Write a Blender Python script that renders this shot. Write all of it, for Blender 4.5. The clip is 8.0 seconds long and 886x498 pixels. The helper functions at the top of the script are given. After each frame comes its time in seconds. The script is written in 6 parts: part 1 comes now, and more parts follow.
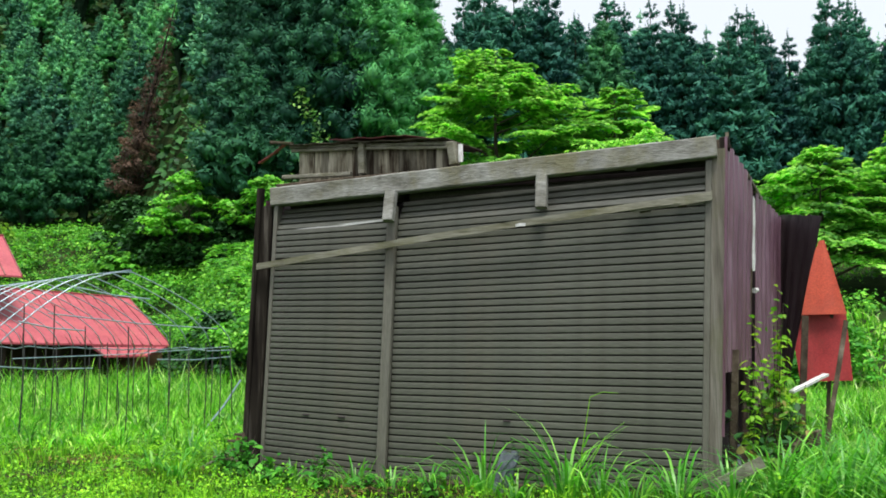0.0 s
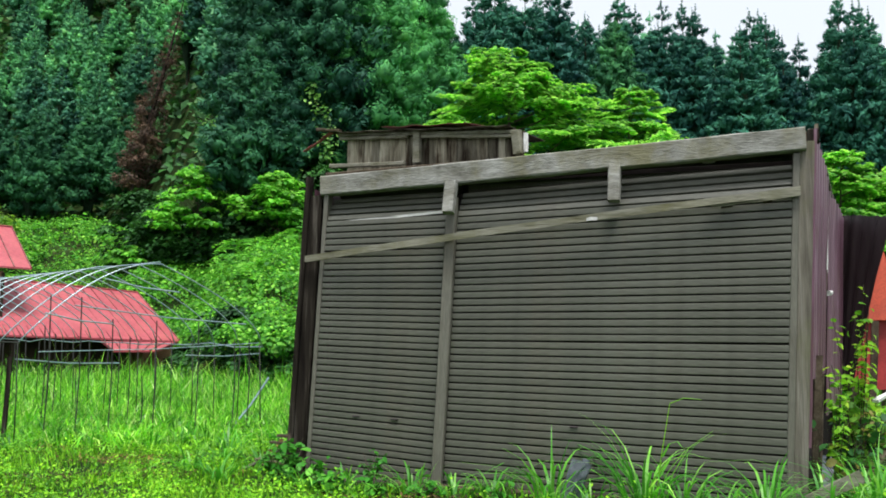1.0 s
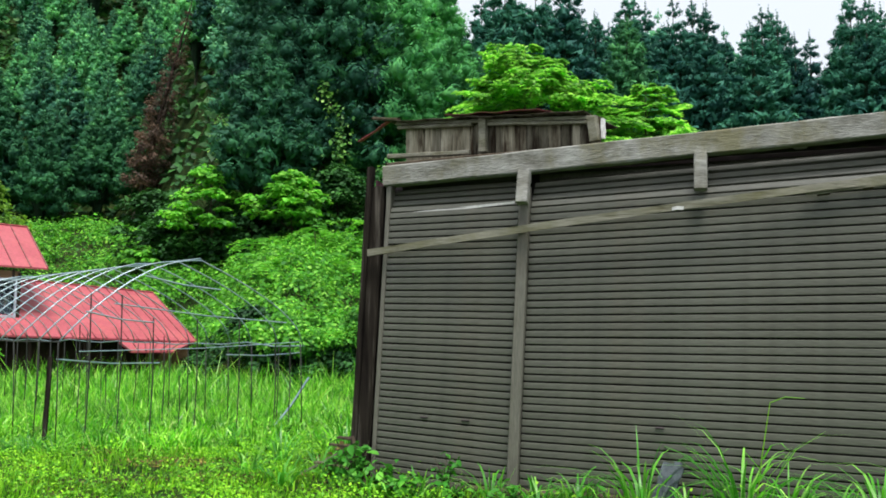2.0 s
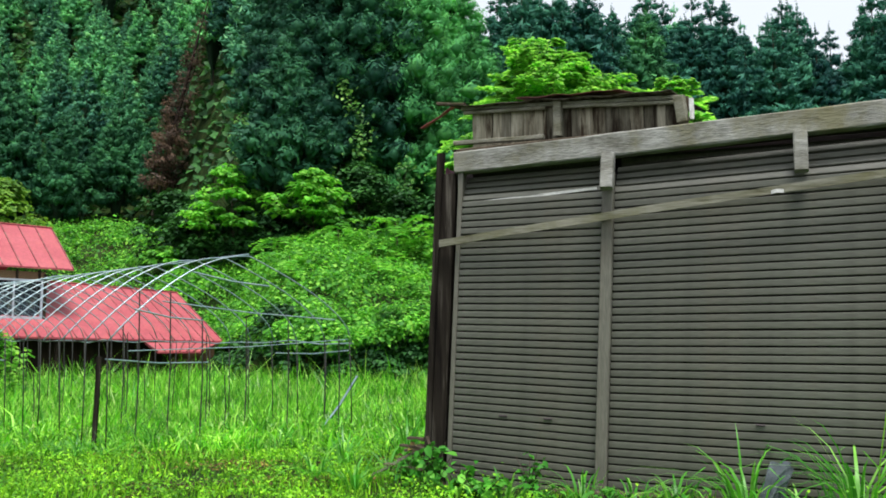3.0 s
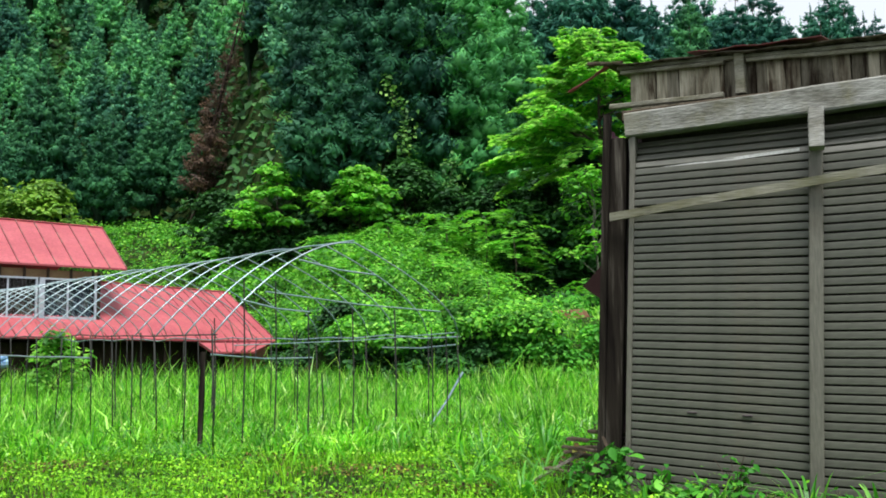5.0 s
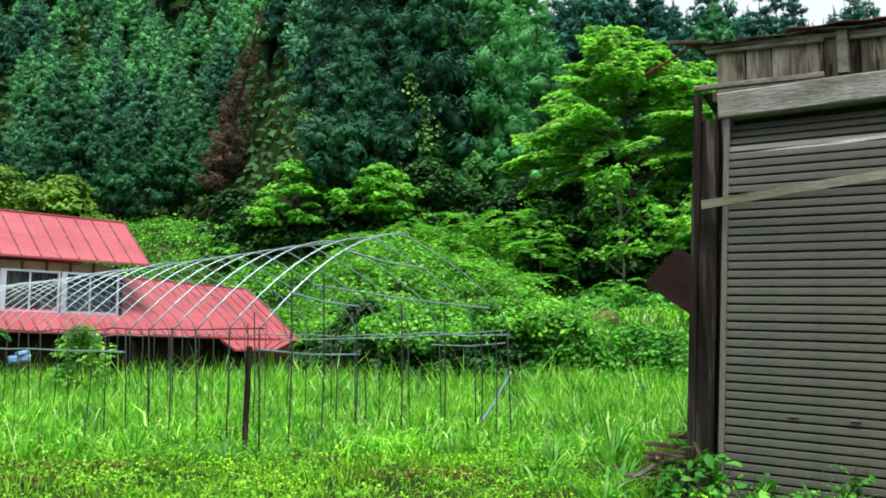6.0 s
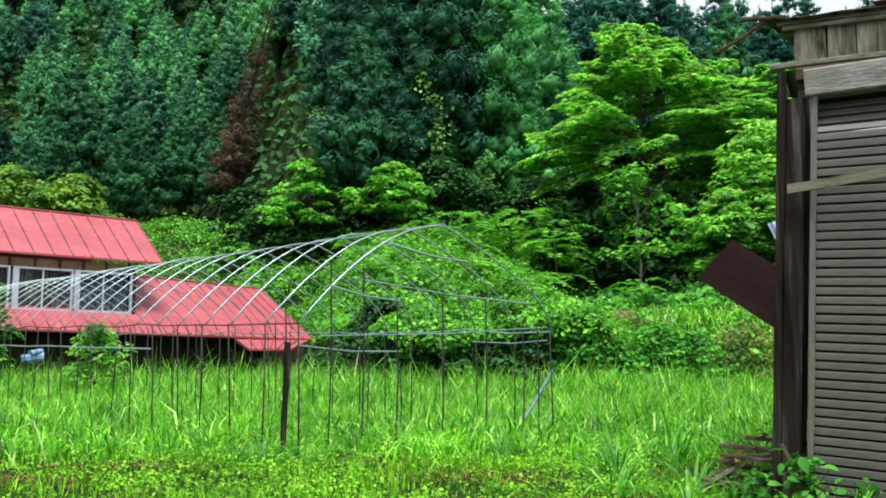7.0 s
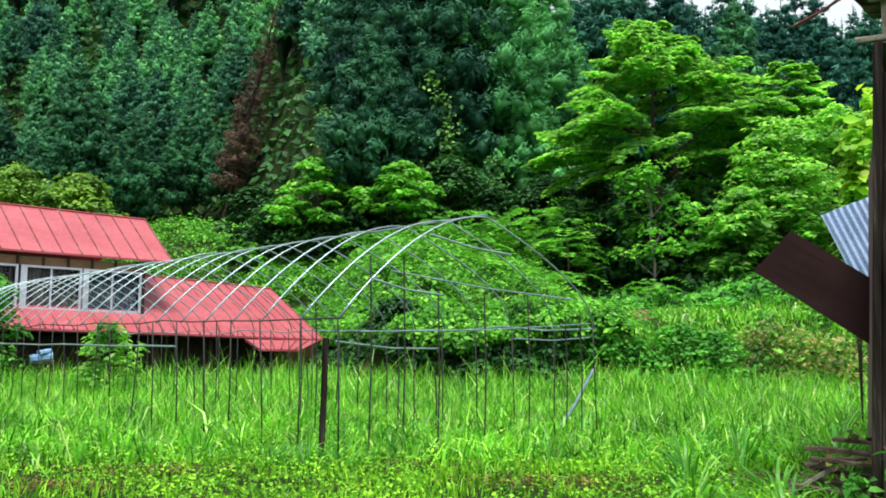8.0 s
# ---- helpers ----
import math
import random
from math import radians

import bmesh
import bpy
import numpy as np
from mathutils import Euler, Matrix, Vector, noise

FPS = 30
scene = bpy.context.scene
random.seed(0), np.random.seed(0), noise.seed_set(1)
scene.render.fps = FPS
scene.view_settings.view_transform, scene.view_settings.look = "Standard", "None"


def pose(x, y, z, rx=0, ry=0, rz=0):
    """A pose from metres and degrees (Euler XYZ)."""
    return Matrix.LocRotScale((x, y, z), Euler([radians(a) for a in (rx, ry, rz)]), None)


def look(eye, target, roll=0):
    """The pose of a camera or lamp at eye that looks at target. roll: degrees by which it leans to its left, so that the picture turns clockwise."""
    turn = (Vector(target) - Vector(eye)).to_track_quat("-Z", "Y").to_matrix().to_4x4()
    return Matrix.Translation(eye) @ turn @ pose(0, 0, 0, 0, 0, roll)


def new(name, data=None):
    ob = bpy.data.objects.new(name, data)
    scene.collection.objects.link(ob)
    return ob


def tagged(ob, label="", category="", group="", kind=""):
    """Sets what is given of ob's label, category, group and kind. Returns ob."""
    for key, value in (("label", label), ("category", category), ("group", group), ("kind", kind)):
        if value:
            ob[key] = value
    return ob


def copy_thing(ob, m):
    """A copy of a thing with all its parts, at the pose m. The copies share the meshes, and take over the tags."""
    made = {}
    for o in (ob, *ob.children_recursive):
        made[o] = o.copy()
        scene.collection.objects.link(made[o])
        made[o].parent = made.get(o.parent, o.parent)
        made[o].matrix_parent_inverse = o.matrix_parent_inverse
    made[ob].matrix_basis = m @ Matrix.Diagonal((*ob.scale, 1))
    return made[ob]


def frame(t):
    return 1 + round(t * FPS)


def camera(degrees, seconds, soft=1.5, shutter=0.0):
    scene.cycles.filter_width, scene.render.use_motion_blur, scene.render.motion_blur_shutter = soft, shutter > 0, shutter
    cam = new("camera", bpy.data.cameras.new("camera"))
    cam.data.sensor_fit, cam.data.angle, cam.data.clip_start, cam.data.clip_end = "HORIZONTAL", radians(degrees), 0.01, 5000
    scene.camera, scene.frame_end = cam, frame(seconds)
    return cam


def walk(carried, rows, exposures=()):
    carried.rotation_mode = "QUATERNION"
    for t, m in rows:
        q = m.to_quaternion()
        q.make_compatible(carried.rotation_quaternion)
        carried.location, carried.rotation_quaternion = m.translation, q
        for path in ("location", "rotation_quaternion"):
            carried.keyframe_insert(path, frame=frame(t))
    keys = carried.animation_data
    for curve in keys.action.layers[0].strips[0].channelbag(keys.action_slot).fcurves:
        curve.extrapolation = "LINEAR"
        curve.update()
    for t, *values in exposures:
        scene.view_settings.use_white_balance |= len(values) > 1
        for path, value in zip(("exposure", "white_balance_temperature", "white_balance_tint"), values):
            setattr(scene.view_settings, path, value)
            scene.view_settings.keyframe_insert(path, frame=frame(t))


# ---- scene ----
cam = camera(51.91, 8.0, 1.8)
PATH = [
    (0.0, pose(0.000, -0.000, 1.400, 96.500, 0.600, -0.300)),
    (0.5, pose(-0.291, 0.260, 1.385, 96.596, -0.076, -0.352)),
    (1.0, pose(-0.614, 0.534, 1.396, 96.530, -0.376, -0.384)),
    (1.5, pose(-0.952, 0.774, 1.383, 96.535, -0.274, -0.310)),
    (3.0, pose(-1.866, 1.443, 1.345, 96.431, 0.389, 0.805)),
    (3.5, pose(-2.189, 1.737, 1.314, 96.404, 0.865, 1.358)),
    (4.0, pose(-2.507, 1.989, 1.303, 96.437, 0.906, 1.830)),
    (4.5, pose(-2.796, 2.205, 1.288, 96.443, 1.063, 2.287)),
    (6.0, pose(-3.616, 2.990, 1.225, 96.573, 0.140, 3.436)),
    (6.5, pose(-3.843, 3.204, 1.230, 96.559, 0.037, 3.597)),
    (7.0, pose(-4.088, 3.451, 1.176, 96.661, -0.002, 3.768)),
    (7.5, pose(-4.302, 3.665, 1.167, 96.676, 0.032, 3.855)),
    (8.0, pose(-4.574, 3.958, 1.128, 96.766, -0.022, 3.872)),
]
walk(cam, PATH, [(0.0, 0.1, 6350, 10), (4.0, 0.1, 6350, 10), (8.0, 0.19, 6350, 10)])

# ---- world and light: a bright overcast day ----
world = bpy.data.worlds.new("overcast_sky")
scene.world = world
world.use_nodes = True
wt = world.node_tree
wt.nodes.clear()
w_out = wt.nodes.new("ShaderNodeOutputWorld")
w_bg = wt.nodes.new("ShaderNodeBackground")
w_sky = wt.nodes.new("ShaderNodeTexSky")
w_sky.sky_type = "NISHITA"
w_sky.sun_disc = False
w_sky.sun_elevation = radians(71)
w_sky.sun_rotation = radians(168)
w_sky.dust_density = 4.0
w_mix = wt.nodes.new("ShaderNodeMix")
w_mix.data_type = "RGBA"
w_mix.inputs["Factor"].default_value = 0.72
w_mix.inputs["B"].default_value = (11.5, 12.0, 12.6, 1)
wt.links.new(w_sky.outputs[0], w_mix.inputs["A"])
wt.links.new(w_mix.outputs["Result"], w_bg.inputs["Color"])
w_bg.inputs["Strength"].default_value = 0.098
wt.links.new(w_bg.outputs[0], w_out.inputs["Surface"])

sun = new("sun", bpy.data.lights.new("sun", "SUN"))
sun.data.energy = 5.0
sun.data.angle = radians(20)
sun.data.color = (1.0, 0.97, 0.91)
sun.matrix_basis = look((3.2, -14.8, 44), (0, 0, 0))


# ---- materials ----
def material(name):
    m = bpy.data.materials.new(name)
    m.use_nodes = True
    t = m.node_tree
    t.nodes.clear()
    out = t.nodes.new("ShaderNodeOutputMaterial")
    return m, t, out


def ramp(t, stops, source):
    r = t.nodes.new("ShaderNodeValToRGB")
    e = r.color_ramp.elements
    e[0].position, e[0].color = stops[0][0], (*stops[0][1], 1)
    e[1].position, e[1].color = stops[-1][0], (*stops[-1][1], 1)
    for p, c in stops[1:-1]:
        n = e.new(p)
        n.color = (*c, 1)
    t.links.new(source, r.inputs["Fac"])
    return r.outputs["Color"]


def coords(t, scale=(1, 1, 1), kind="Object"):
    c = t.nodes.new("ShaderNodeTexCoord")
    m = t.nodes.new("ShaderNodeMapping")
    m.inputs["Scale"].default_value = scale
    t.links.new(c.outputs[kind], m.inputs["Vector"])
    return m.outputs["Vector"]


def noisy(t, vector, scale, detail=4, rough=0.6):
    n = t.nodes.new("ShaderNodeTexNoise")
    n.inputs["Scale"].default_value = scale
    n.inputs["Detail"].default_value = detail
    n.inputs["Roughness"].default_value = rough
    if vector is not None:
        t.links.new(vector, n.inputs["Vector"])
    return n.outputs["Fac"]


def mixed(t, mode, fac, a, b):
    n = t.nodes.new("ShaderNodeMix")
    n.data_type, n.blend_type = "RGBA", mode
    for key, v in (("Factor", fac), ("A", a), ("B", b)):
        if isinstance(v, (int, float)):
            n.inputs[key].default_value = v
        elif isinstance(v, tuple):
            n.inputs[key].default_value = (*v, 1)
        else:
            t.links.new(v, n.inputs[key])
    return n.outputs["Result"]


def bump(t, height, strength, distance=0.01):
    b = t.nodes.new("ShaderNodeBump")
    b.inputs["Strength"].default_value = strength
    b.inputs["Distance"].default_value = distance
    t.links.new(height, b.inputs["Height"])
    return b.outputs["Normal"]


def surface(name, stops, scale=(6, 6, 6), fine=(60, 60, 60), rough=0.7, metal=0.0, relief=0.3, stain=(0.3, 0.28, 0.22), stain_amount=0.5,
            spread=0.0, specks=0.0):
    """Colour from a coarse noise, a fine grain, and stains of their own shape."""
    m, t, out = material(name)
    b = t.nodes.new("ShaderNodeBsdfPrincipled")
    n1 = noisy(t, coords(t, scale), 1.0, 5)
    n2 = noisy(t, coords(t, fine), 1.0, 3)
    col = ramp(t, stops, n1)
    grain = ramp(t, [(0.3, (0.62, 0.62, 0.62)), (0.7, (1.15, 1.15, 1.15))], n2)
    col = mixed(t, "MULTIPLY", 0.8, col, grain)
    n3 = noisy(t, coords(t, (1.7, 1.7, 1.1)), 1.0, 6, 0.7)
    msk = ramp(t, [(0.5, (0, 0, 0)), (0.68, (stain_amount,) * 3)], n3)
    col = mixed(t, "MIX", msk, col, stain)
    if spread:
        oi = t.nodes.new("ShaderNodeObjectInfo")
        v = ramp(t, [(0, (1 - spread,) * 3), (1, (1 + spread,) * 3)], oi.outputs["Random"])
        col = mixed(t, "MULTIPLY", 1.0, col, v)
    if specks:
        n4 = noisy(t, coords(t, tuple(0.32 * k for k in fine)), 1.0, 4, 0.7)
        col = mixed(t, "MULTIPLY", ramp(t, [(0.56, (0, 0, 0)), (0.72, (specks,) * 3)], n4), col, (0.3, 0.28, 0.24))
    t.links.new(col, b.inputs["Base Color"])
    b.inputs["Roughness"].default_value = rough
    b.inputs["Specular IOR Level"].default_value = 0.12 if rough > 0.8 else 0.4
    b.inputs["Metallic"].default_value = metal
    h = t.nodes.new("ShaderNodeMath")
    h.operation = "ADD"
    t.links.new(n1, h.inputs[0])
    t.links.new(n2, h.inputs[1])
    t.links.new(bump(t, h.outputs[0], relief), b.inputs["Normal"])
    t.links.new(b.outputs[0], out.inputs["Surface"])
    return m


def foliage(name, stops, through_light=0.35, rough=0.55, patch=0.25, spread=0.0, gloss=0.17):
    """Leaves: a colour of their own each, broad patches, and light through the blade."""
    m, t, out = material(name)
    g = t.nodes.new("ShaderNodeNewGeometry")
    col = ramp(t, stops, g.outputs["Random Per Island"])
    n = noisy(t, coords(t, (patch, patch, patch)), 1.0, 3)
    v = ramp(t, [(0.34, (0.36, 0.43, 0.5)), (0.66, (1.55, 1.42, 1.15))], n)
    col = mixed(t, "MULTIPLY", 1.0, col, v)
    if spread:
        oi = t.nodes.new("ShaderNodeObjectInfo")
        v2 = ramp(t, [(0, (1 - spread, 1 - spread * 0.9, 1 - spread * 0.5)), (1, (1 + spread, 1 + spread, 1 + spread * 0.4))], oi.outputs["Random"])
        col = mixed(t, "MULTIPLY", 1.0, col, v2)
    b = t.nodes.new("ShaderNodeBsdfPrincipled")
    t.links.new(col, b.inputs["Base Color"])
    b.inputs["Roughness"].default_value = rough
    b.inputs["Specular IOR Level"].default_value = gloss
    tr = t.nodes.new("ShaderNodeBsdfTranslucent")
    t.links.new(mixed(t, "MULTIPLY", 1.0, col, (1.2, 1.3, 0.8)), tr.inputs["Color"])
    mx = t.nodes.new("ShaderNodeMixShader")
    mx.inputs[0].default_value = through_light
    t.links.new(b.outputs[0], mx.inputs[1])
    t.links.new(tr.outputs[0], mx.inputs[2])
    t.links.new(mx.outputs[0], out.inputs["Surface"])
    return m


M_BEAM = surface("weathered_beam", [(0.25, (0.11, 0.105, 0.08)), (0.5, (0.27, 0.27, 0.245)), (0.8, (0.42, 0.425, 0.4))], (3.0, 7, 7), (14, 70, 70), 0.9,
                 relief=0.7, stain=(0.17, 0.16, 0.085), stain_amount=0.8, specks=0.8)
M_POST = surface("weathered_post", [(0.25, (0.09, 0.08, 0.065)), (0.5, (0.18, 0.165, 0.135)), (0.8, (0.28, 0.265, 0.23))], (14, 14, 1.2), (130, 130, 3), 0.9,
                 relief=0.7, stain=(0.11, 0.12, 0.05), stain_amount=0.6, specks=0.7)
M_DARKPOST = surface("blackened_post", [(0.38, (0.007, 0.005, 0.004)), (0.56, (0.026, 0.021, 0.016)), (0.75, (0.15, 0.135, 0.115))], (16, 16, 0.9), (120, 120, 3), 0.9,
                     relief=0.6, stain=(0.02, 0.016, 0.012), stain_amount=0.6)
M_BOARD = surface("mossy_board", [(0.25, (0.10, 0.095, 0.05)), (0.5, (0.21, 0.205, 0.155)), (0.8, (0.33, 0.32, 0.27))], (2.5, 12, 12), (6, 110, 110), 0.9,
                  relief=0.6, stain=(0.16, 0.155, 0.08), stain_amount=0.7, specks=0.7)
M_FENCE = surface("old_wall_boards", [(0.38, (0.04, 0.028, 0.018)), (0.5, (0.2, 0.18, 0.13)), (0.72, (0.4, 0.37, 0.29))], (13, 13, 1.6), (90, 90, 4), 0.9,
                  relief=0.5, stain=(0.035, 0.022, 0.014), stain_amount=0.9, spread=0.5)
M_ROTTEN = surface("rotten_wood", [(0.3, (0.03, 0.022, 0.016)), (0.55, (0.09, 0.07, 0.05)), (0.8, (0.2, 0.17, 0.13))], (5, 5, 5), (60, 60, 60), 0.95,
                   relief=0.6, stain=(0.06, 0.07, 0.02), stain_amount=0.5)
M_HEAP = surface("brown_rotten_planks", [(0.3, (0.035, 0.027, 0.018)), (0.55, (0.1, 0.08, 0.055)), (0.8, (0.2, 0.17, 0.125))], (6, 6, 6), (40, 90, 90), 0.9, relief=0.6,
                 stain=(0.05, 0.04, 0.025), stain_amount=0.6, spread=0.3)
M_SLAT = surface("shutter_paint", [(0.25, (0.08, 0.081, 0.063)), (0.5, (0.099, 0.1015, 0.079)), (0.8, (0.12, 0.123, 0.098))], (0.9, 3, 3.5), (8, 60, 60), 0.45,
                 relief=0.06, stain=(0.104, 0.09, 0.064), stain_amount=0.5, spread=0.06)
M_SLAT.node_tree.nodes["Principled BSDF"].inputs["Specular IOR Level"].default_value = 0.5
M_GUIDE = surface("shutter_guide_paint", [(0.25, (0.12, 0.115, 0.09)), (0.8, (0.17, 0.165, 0.135))], (6, 6, 1), (80, 80, 8), 0.5, relief=0.1,
                  stain=(0.075, 0.065, 0.045), stain_amount=0.6)
M_WHITE = surface("white_strip", [(0.3, (0.5, 0.5, 0.48)), (0.7, (0.74, 0.74, 0.72))], (5, 5, 5), (60, 60, 60), 0.6, relief=0.15)
M_TIN = surface("purple_brown_tin", [(0.25, (0.1, 0.045, 0.066)), (0.5, (0.175, 0.088, 0.125)), (0.8, (0.3, 0.19, 0.25))], (8, 8, 0.7), (60, 60, 3), 0.42, metal=0.2,
                relief=0.1, stain=(0.11, 0.055, 0.04), stain_amount=0.5)
M_DARKTIN = surface("dark_tin", [(0.25, (0.018, 0.013, 0.014)), (0.7, (0.05, 0.037, 0.04))], (6, 6, 0.8), (60, 60, 3), 0.5, metal=0.2, relief=0.1,
                    stain=(0.03, 0.016, 0.012))
M_BROWNTIN = surface("brown_painted_sheet", [(0.25, (0.015, 0.0055, 0.005)), (0.7, (0.021, 0.008, 0.0075))], (2, 2, 2), (50, 50, 50), 0.75, relief=0.08,
                     stain=(0.024, 0.01, 0.009))
M_BROWNTIN.node_tree.nodes["Principled BSDF"].inputs["Specular IOR Level"].default_value = 0.12
M_BLUETIN = surface("pale_blue_tin", [(0.25, (0.34, 0.48, 0.78)), (0.7, (0.48, 0.62, 0.9))], (2, 2, 2), (40, 40, 40), 0.4, metal=0.0, relief=0.08,
                    stain=(0.42, 0.36, 0.36), stain_amount=0.25)
M_REDTIN = surface("orange_red_tin", [(0.25, (0.44, 0.055, 0.028)), (0.7, (0.62, 0.10, 0.05))], (2, 2, 2), (40, 40, 40), 0.55, relief=0.08,
                   stain=(0.38, 0.09, 0.06))
M_REDTIN2 = surface("dark_red_tin", [(0.25, (0.27, 0.02, 0.022)), (0.7, (0.4, 0.035, 0.035))], (2, 2, 2), (40, 40, 40), 0.55, relief=0.08,
                    stain=(0.2, 0.04, 0.03))
M_ROOF = surface("red_roof_paint", [(0.25, (0.31, 0.05, 0.064)), (0.55, (0.385, 0.076, 0.093)), (0.8, (0.47, 0.125, 0.14))], (0.5, 0.5, 0.5), (10, 10, 10), 0.55,
                 relief=0.05, stain=(0.42, 0.1, 0.09), stain_amount=0.6)
# seam red: dirt, and the seams' shadow lines put into the darker colour
M_SEAM = surface("dirty_shaded_roof_seam", [(0.3, (0.14, 0.028, 0.032)), (0.7, (0.24, 0.05, 0.055))], (2, 2, 2), (20, 20, 20), 0.6, relief=0.1)
M_PIPE = surface("galvanised_pipe", [(0.25, (0.25, 0.35, 0.4)), (0.7, (0.38, 0.5, 0.56))], (3, 3, 3), (40, 40, 40), 0.38, metal=0.75, relief=0.05,
                 stain=(0.5, 0.52, 0.5))
M_RUST = surface("rusty_pipe", [(0.25, (0.014, 0.017, 0.014)), (0.7, (0.045, 0.047, 0.042))], (6, 6, 6), (60, 60, 60), 0.8, metal=0.1, relief=0.2,
                 stain=(0.06, 0.05, 0.04))
M_HWALL = surface("brown_house_board", [(0.3, (0.02, 0.015, 0.012)), (0.7, (0.06, 0.042, 0.03))], (3, 3, 0.6), (30, 30, 4), 0.85, relief=0.2, stain=(0.03, 0.022, 0.017))
M_EAVE = surface("ochre_eave_board", [(0.3, (0.15, 0.085, 0.042)), (0.7, (0.24, 0.145, 0.078))], (2, 2, 2), (30, 30, 30), 0.8, relief=0.1, stain=(0.11, 0.06, 0.038))
M_FRAME = surface("white_window_frame", [(0.3, (0.36, 0.41, 0.49)), (0.7, (0.5, 0.55, 0.63))], (2, 2, 2), (30, 30, 30), 0.5, relief=0.03, stain=(0.5, 0.5, 0.5))
M_CURTAIN = surface("faded_curtain", [(0.3, (0.03, 0.021, 0.018)), (0.7, (0.075, 0.056, 0.048))], (9, 9, 0.5), (40, 40, 2), 0.9, relief=0.2)
# backing for one window: the sky's reflection put into a grey-blue colour
M_SKYBACKING = surface("grey_blue_sky_reflection", [(0.3, (0.035, 0.046, 0.06)), (0.7, (0.07, 0.088, 0.11))], (9, 9, 0.5), (40, 40, 2), 0.9, relief=0.2)
M_BLUE = surface("blue_tarp", [(0.3, (0.05, 0.2, 0.5)), (0.7, (0.35, 0.55, 0.75))], (4, 4, 4), (30, 30, 30), 0.6, relief=0.2)
M_BARK = surface("bark", [(0.3, (0.035, 0.027, 0.02)), (0.7, (0.11, 0.09, 0.07))], (6, 6, 1.2), (40, 40, 8), 0.95, relief=0.6, stain=(0.06, 0.07, 0.04))
M_PALEBARK = surface("pale_bark", [(0.3, (0.09, 0.085, 0.07)), (0.7, (0.22, 0.21, 0.18))], (6, 6, 1.2), (40, 40, 8), 0.95, relief=0.4, stain=(0.07, 0.08, 0.05))
M_STONE = surface("grey_slab", [(0.3, (0.09, 0.1, 0.125)), (0.7, (0.21, 0.23, 0.27))], (8, 8, 8), (60, 60, 60), 0.85, relief=0.4, stain=(0.1, 0.11, 0.07))

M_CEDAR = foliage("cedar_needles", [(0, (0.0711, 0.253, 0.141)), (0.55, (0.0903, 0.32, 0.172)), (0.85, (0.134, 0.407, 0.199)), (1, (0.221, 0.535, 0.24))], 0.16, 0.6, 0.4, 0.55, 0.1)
# bluer cedar green: haze over the ridge is put into the needle colour
M_FARCEDAR = foliage("hazed_far_cedar_needles", [(0, (0.0271, 0.127, 0.105)), (0.7, (0.0353, 0.152, 0.12)), (1, (0.0496, 0.187, 0.132))], 0.12, 0.6, 0.4, 0.35, 0.1)
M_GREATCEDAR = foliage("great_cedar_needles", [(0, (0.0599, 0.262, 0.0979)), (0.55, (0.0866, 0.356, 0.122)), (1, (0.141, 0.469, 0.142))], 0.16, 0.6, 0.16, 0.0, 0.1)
# paler, bluish cedar green with the far hill's haze mixed into it
M_HIGHCEDAR = foliage("hazed_high_cedar_needles", [(0, (0.0965, 0.356, 0.211)), (0.6, (0.122, 0.431, 0.246)), (1, (0.185, 0.546, 0.273))], 0.16, 0.6, 0.1, 0.0, 0.1)
# darker copy of the cedar green: shade on the front trees put into colour
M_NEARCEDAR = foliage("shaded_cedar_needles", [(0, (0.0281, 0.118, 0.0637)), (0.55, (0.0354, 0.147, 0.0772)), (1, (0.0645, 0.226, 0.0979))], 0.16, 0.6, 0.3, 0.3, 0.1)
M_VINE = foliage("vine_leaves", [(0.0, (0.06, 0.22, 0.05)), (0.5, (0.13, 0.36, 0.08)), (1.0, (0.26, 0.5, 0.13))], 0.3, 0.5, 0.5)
# great cedar green darkened to carry the shaded side of the wood's corner
M_DARKCEDAR = foliage("shaded_great_cedar_needles", [(0, (0.0184, 0.0828, 0.0548)), (0.55, (0.025, 0.107, 0.0686)), (1, (0.0439, 0.166, 0.0849))], 0.12, 0.6, 0.16, 0.0, 0.1)
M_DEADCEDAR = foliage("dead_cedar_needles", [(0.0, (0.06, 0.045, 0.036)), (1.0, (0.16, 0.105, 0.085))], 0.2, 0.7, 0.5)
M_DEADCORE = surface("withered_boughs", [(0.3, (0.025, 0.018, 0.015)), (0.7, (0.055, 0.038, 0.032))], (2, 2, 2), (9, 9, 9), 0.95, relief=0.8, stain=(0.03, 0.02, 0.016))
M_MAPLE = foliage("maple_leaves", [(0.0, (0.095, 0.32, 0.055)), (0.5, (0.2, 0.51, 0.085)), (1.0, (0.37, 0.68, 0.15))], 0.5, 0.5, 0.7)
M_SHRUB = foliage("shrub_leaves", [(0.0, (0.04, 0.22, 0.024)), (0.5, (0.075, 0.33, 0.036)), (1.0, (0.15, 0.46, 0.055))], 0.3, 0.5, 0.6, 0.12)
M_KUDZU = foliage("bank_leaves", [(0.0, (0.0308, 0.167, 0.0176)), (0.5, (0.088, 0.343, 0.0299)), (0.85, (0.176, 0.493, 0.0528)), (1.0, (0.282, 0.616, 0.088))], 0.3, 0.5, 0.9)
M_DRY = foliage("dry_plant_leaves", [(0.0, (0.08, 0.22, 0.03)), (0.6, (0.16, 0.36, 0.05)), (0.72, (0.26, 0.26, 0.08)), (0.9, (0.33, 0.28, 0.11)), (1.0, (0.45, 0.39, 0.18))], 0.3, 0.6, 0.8)
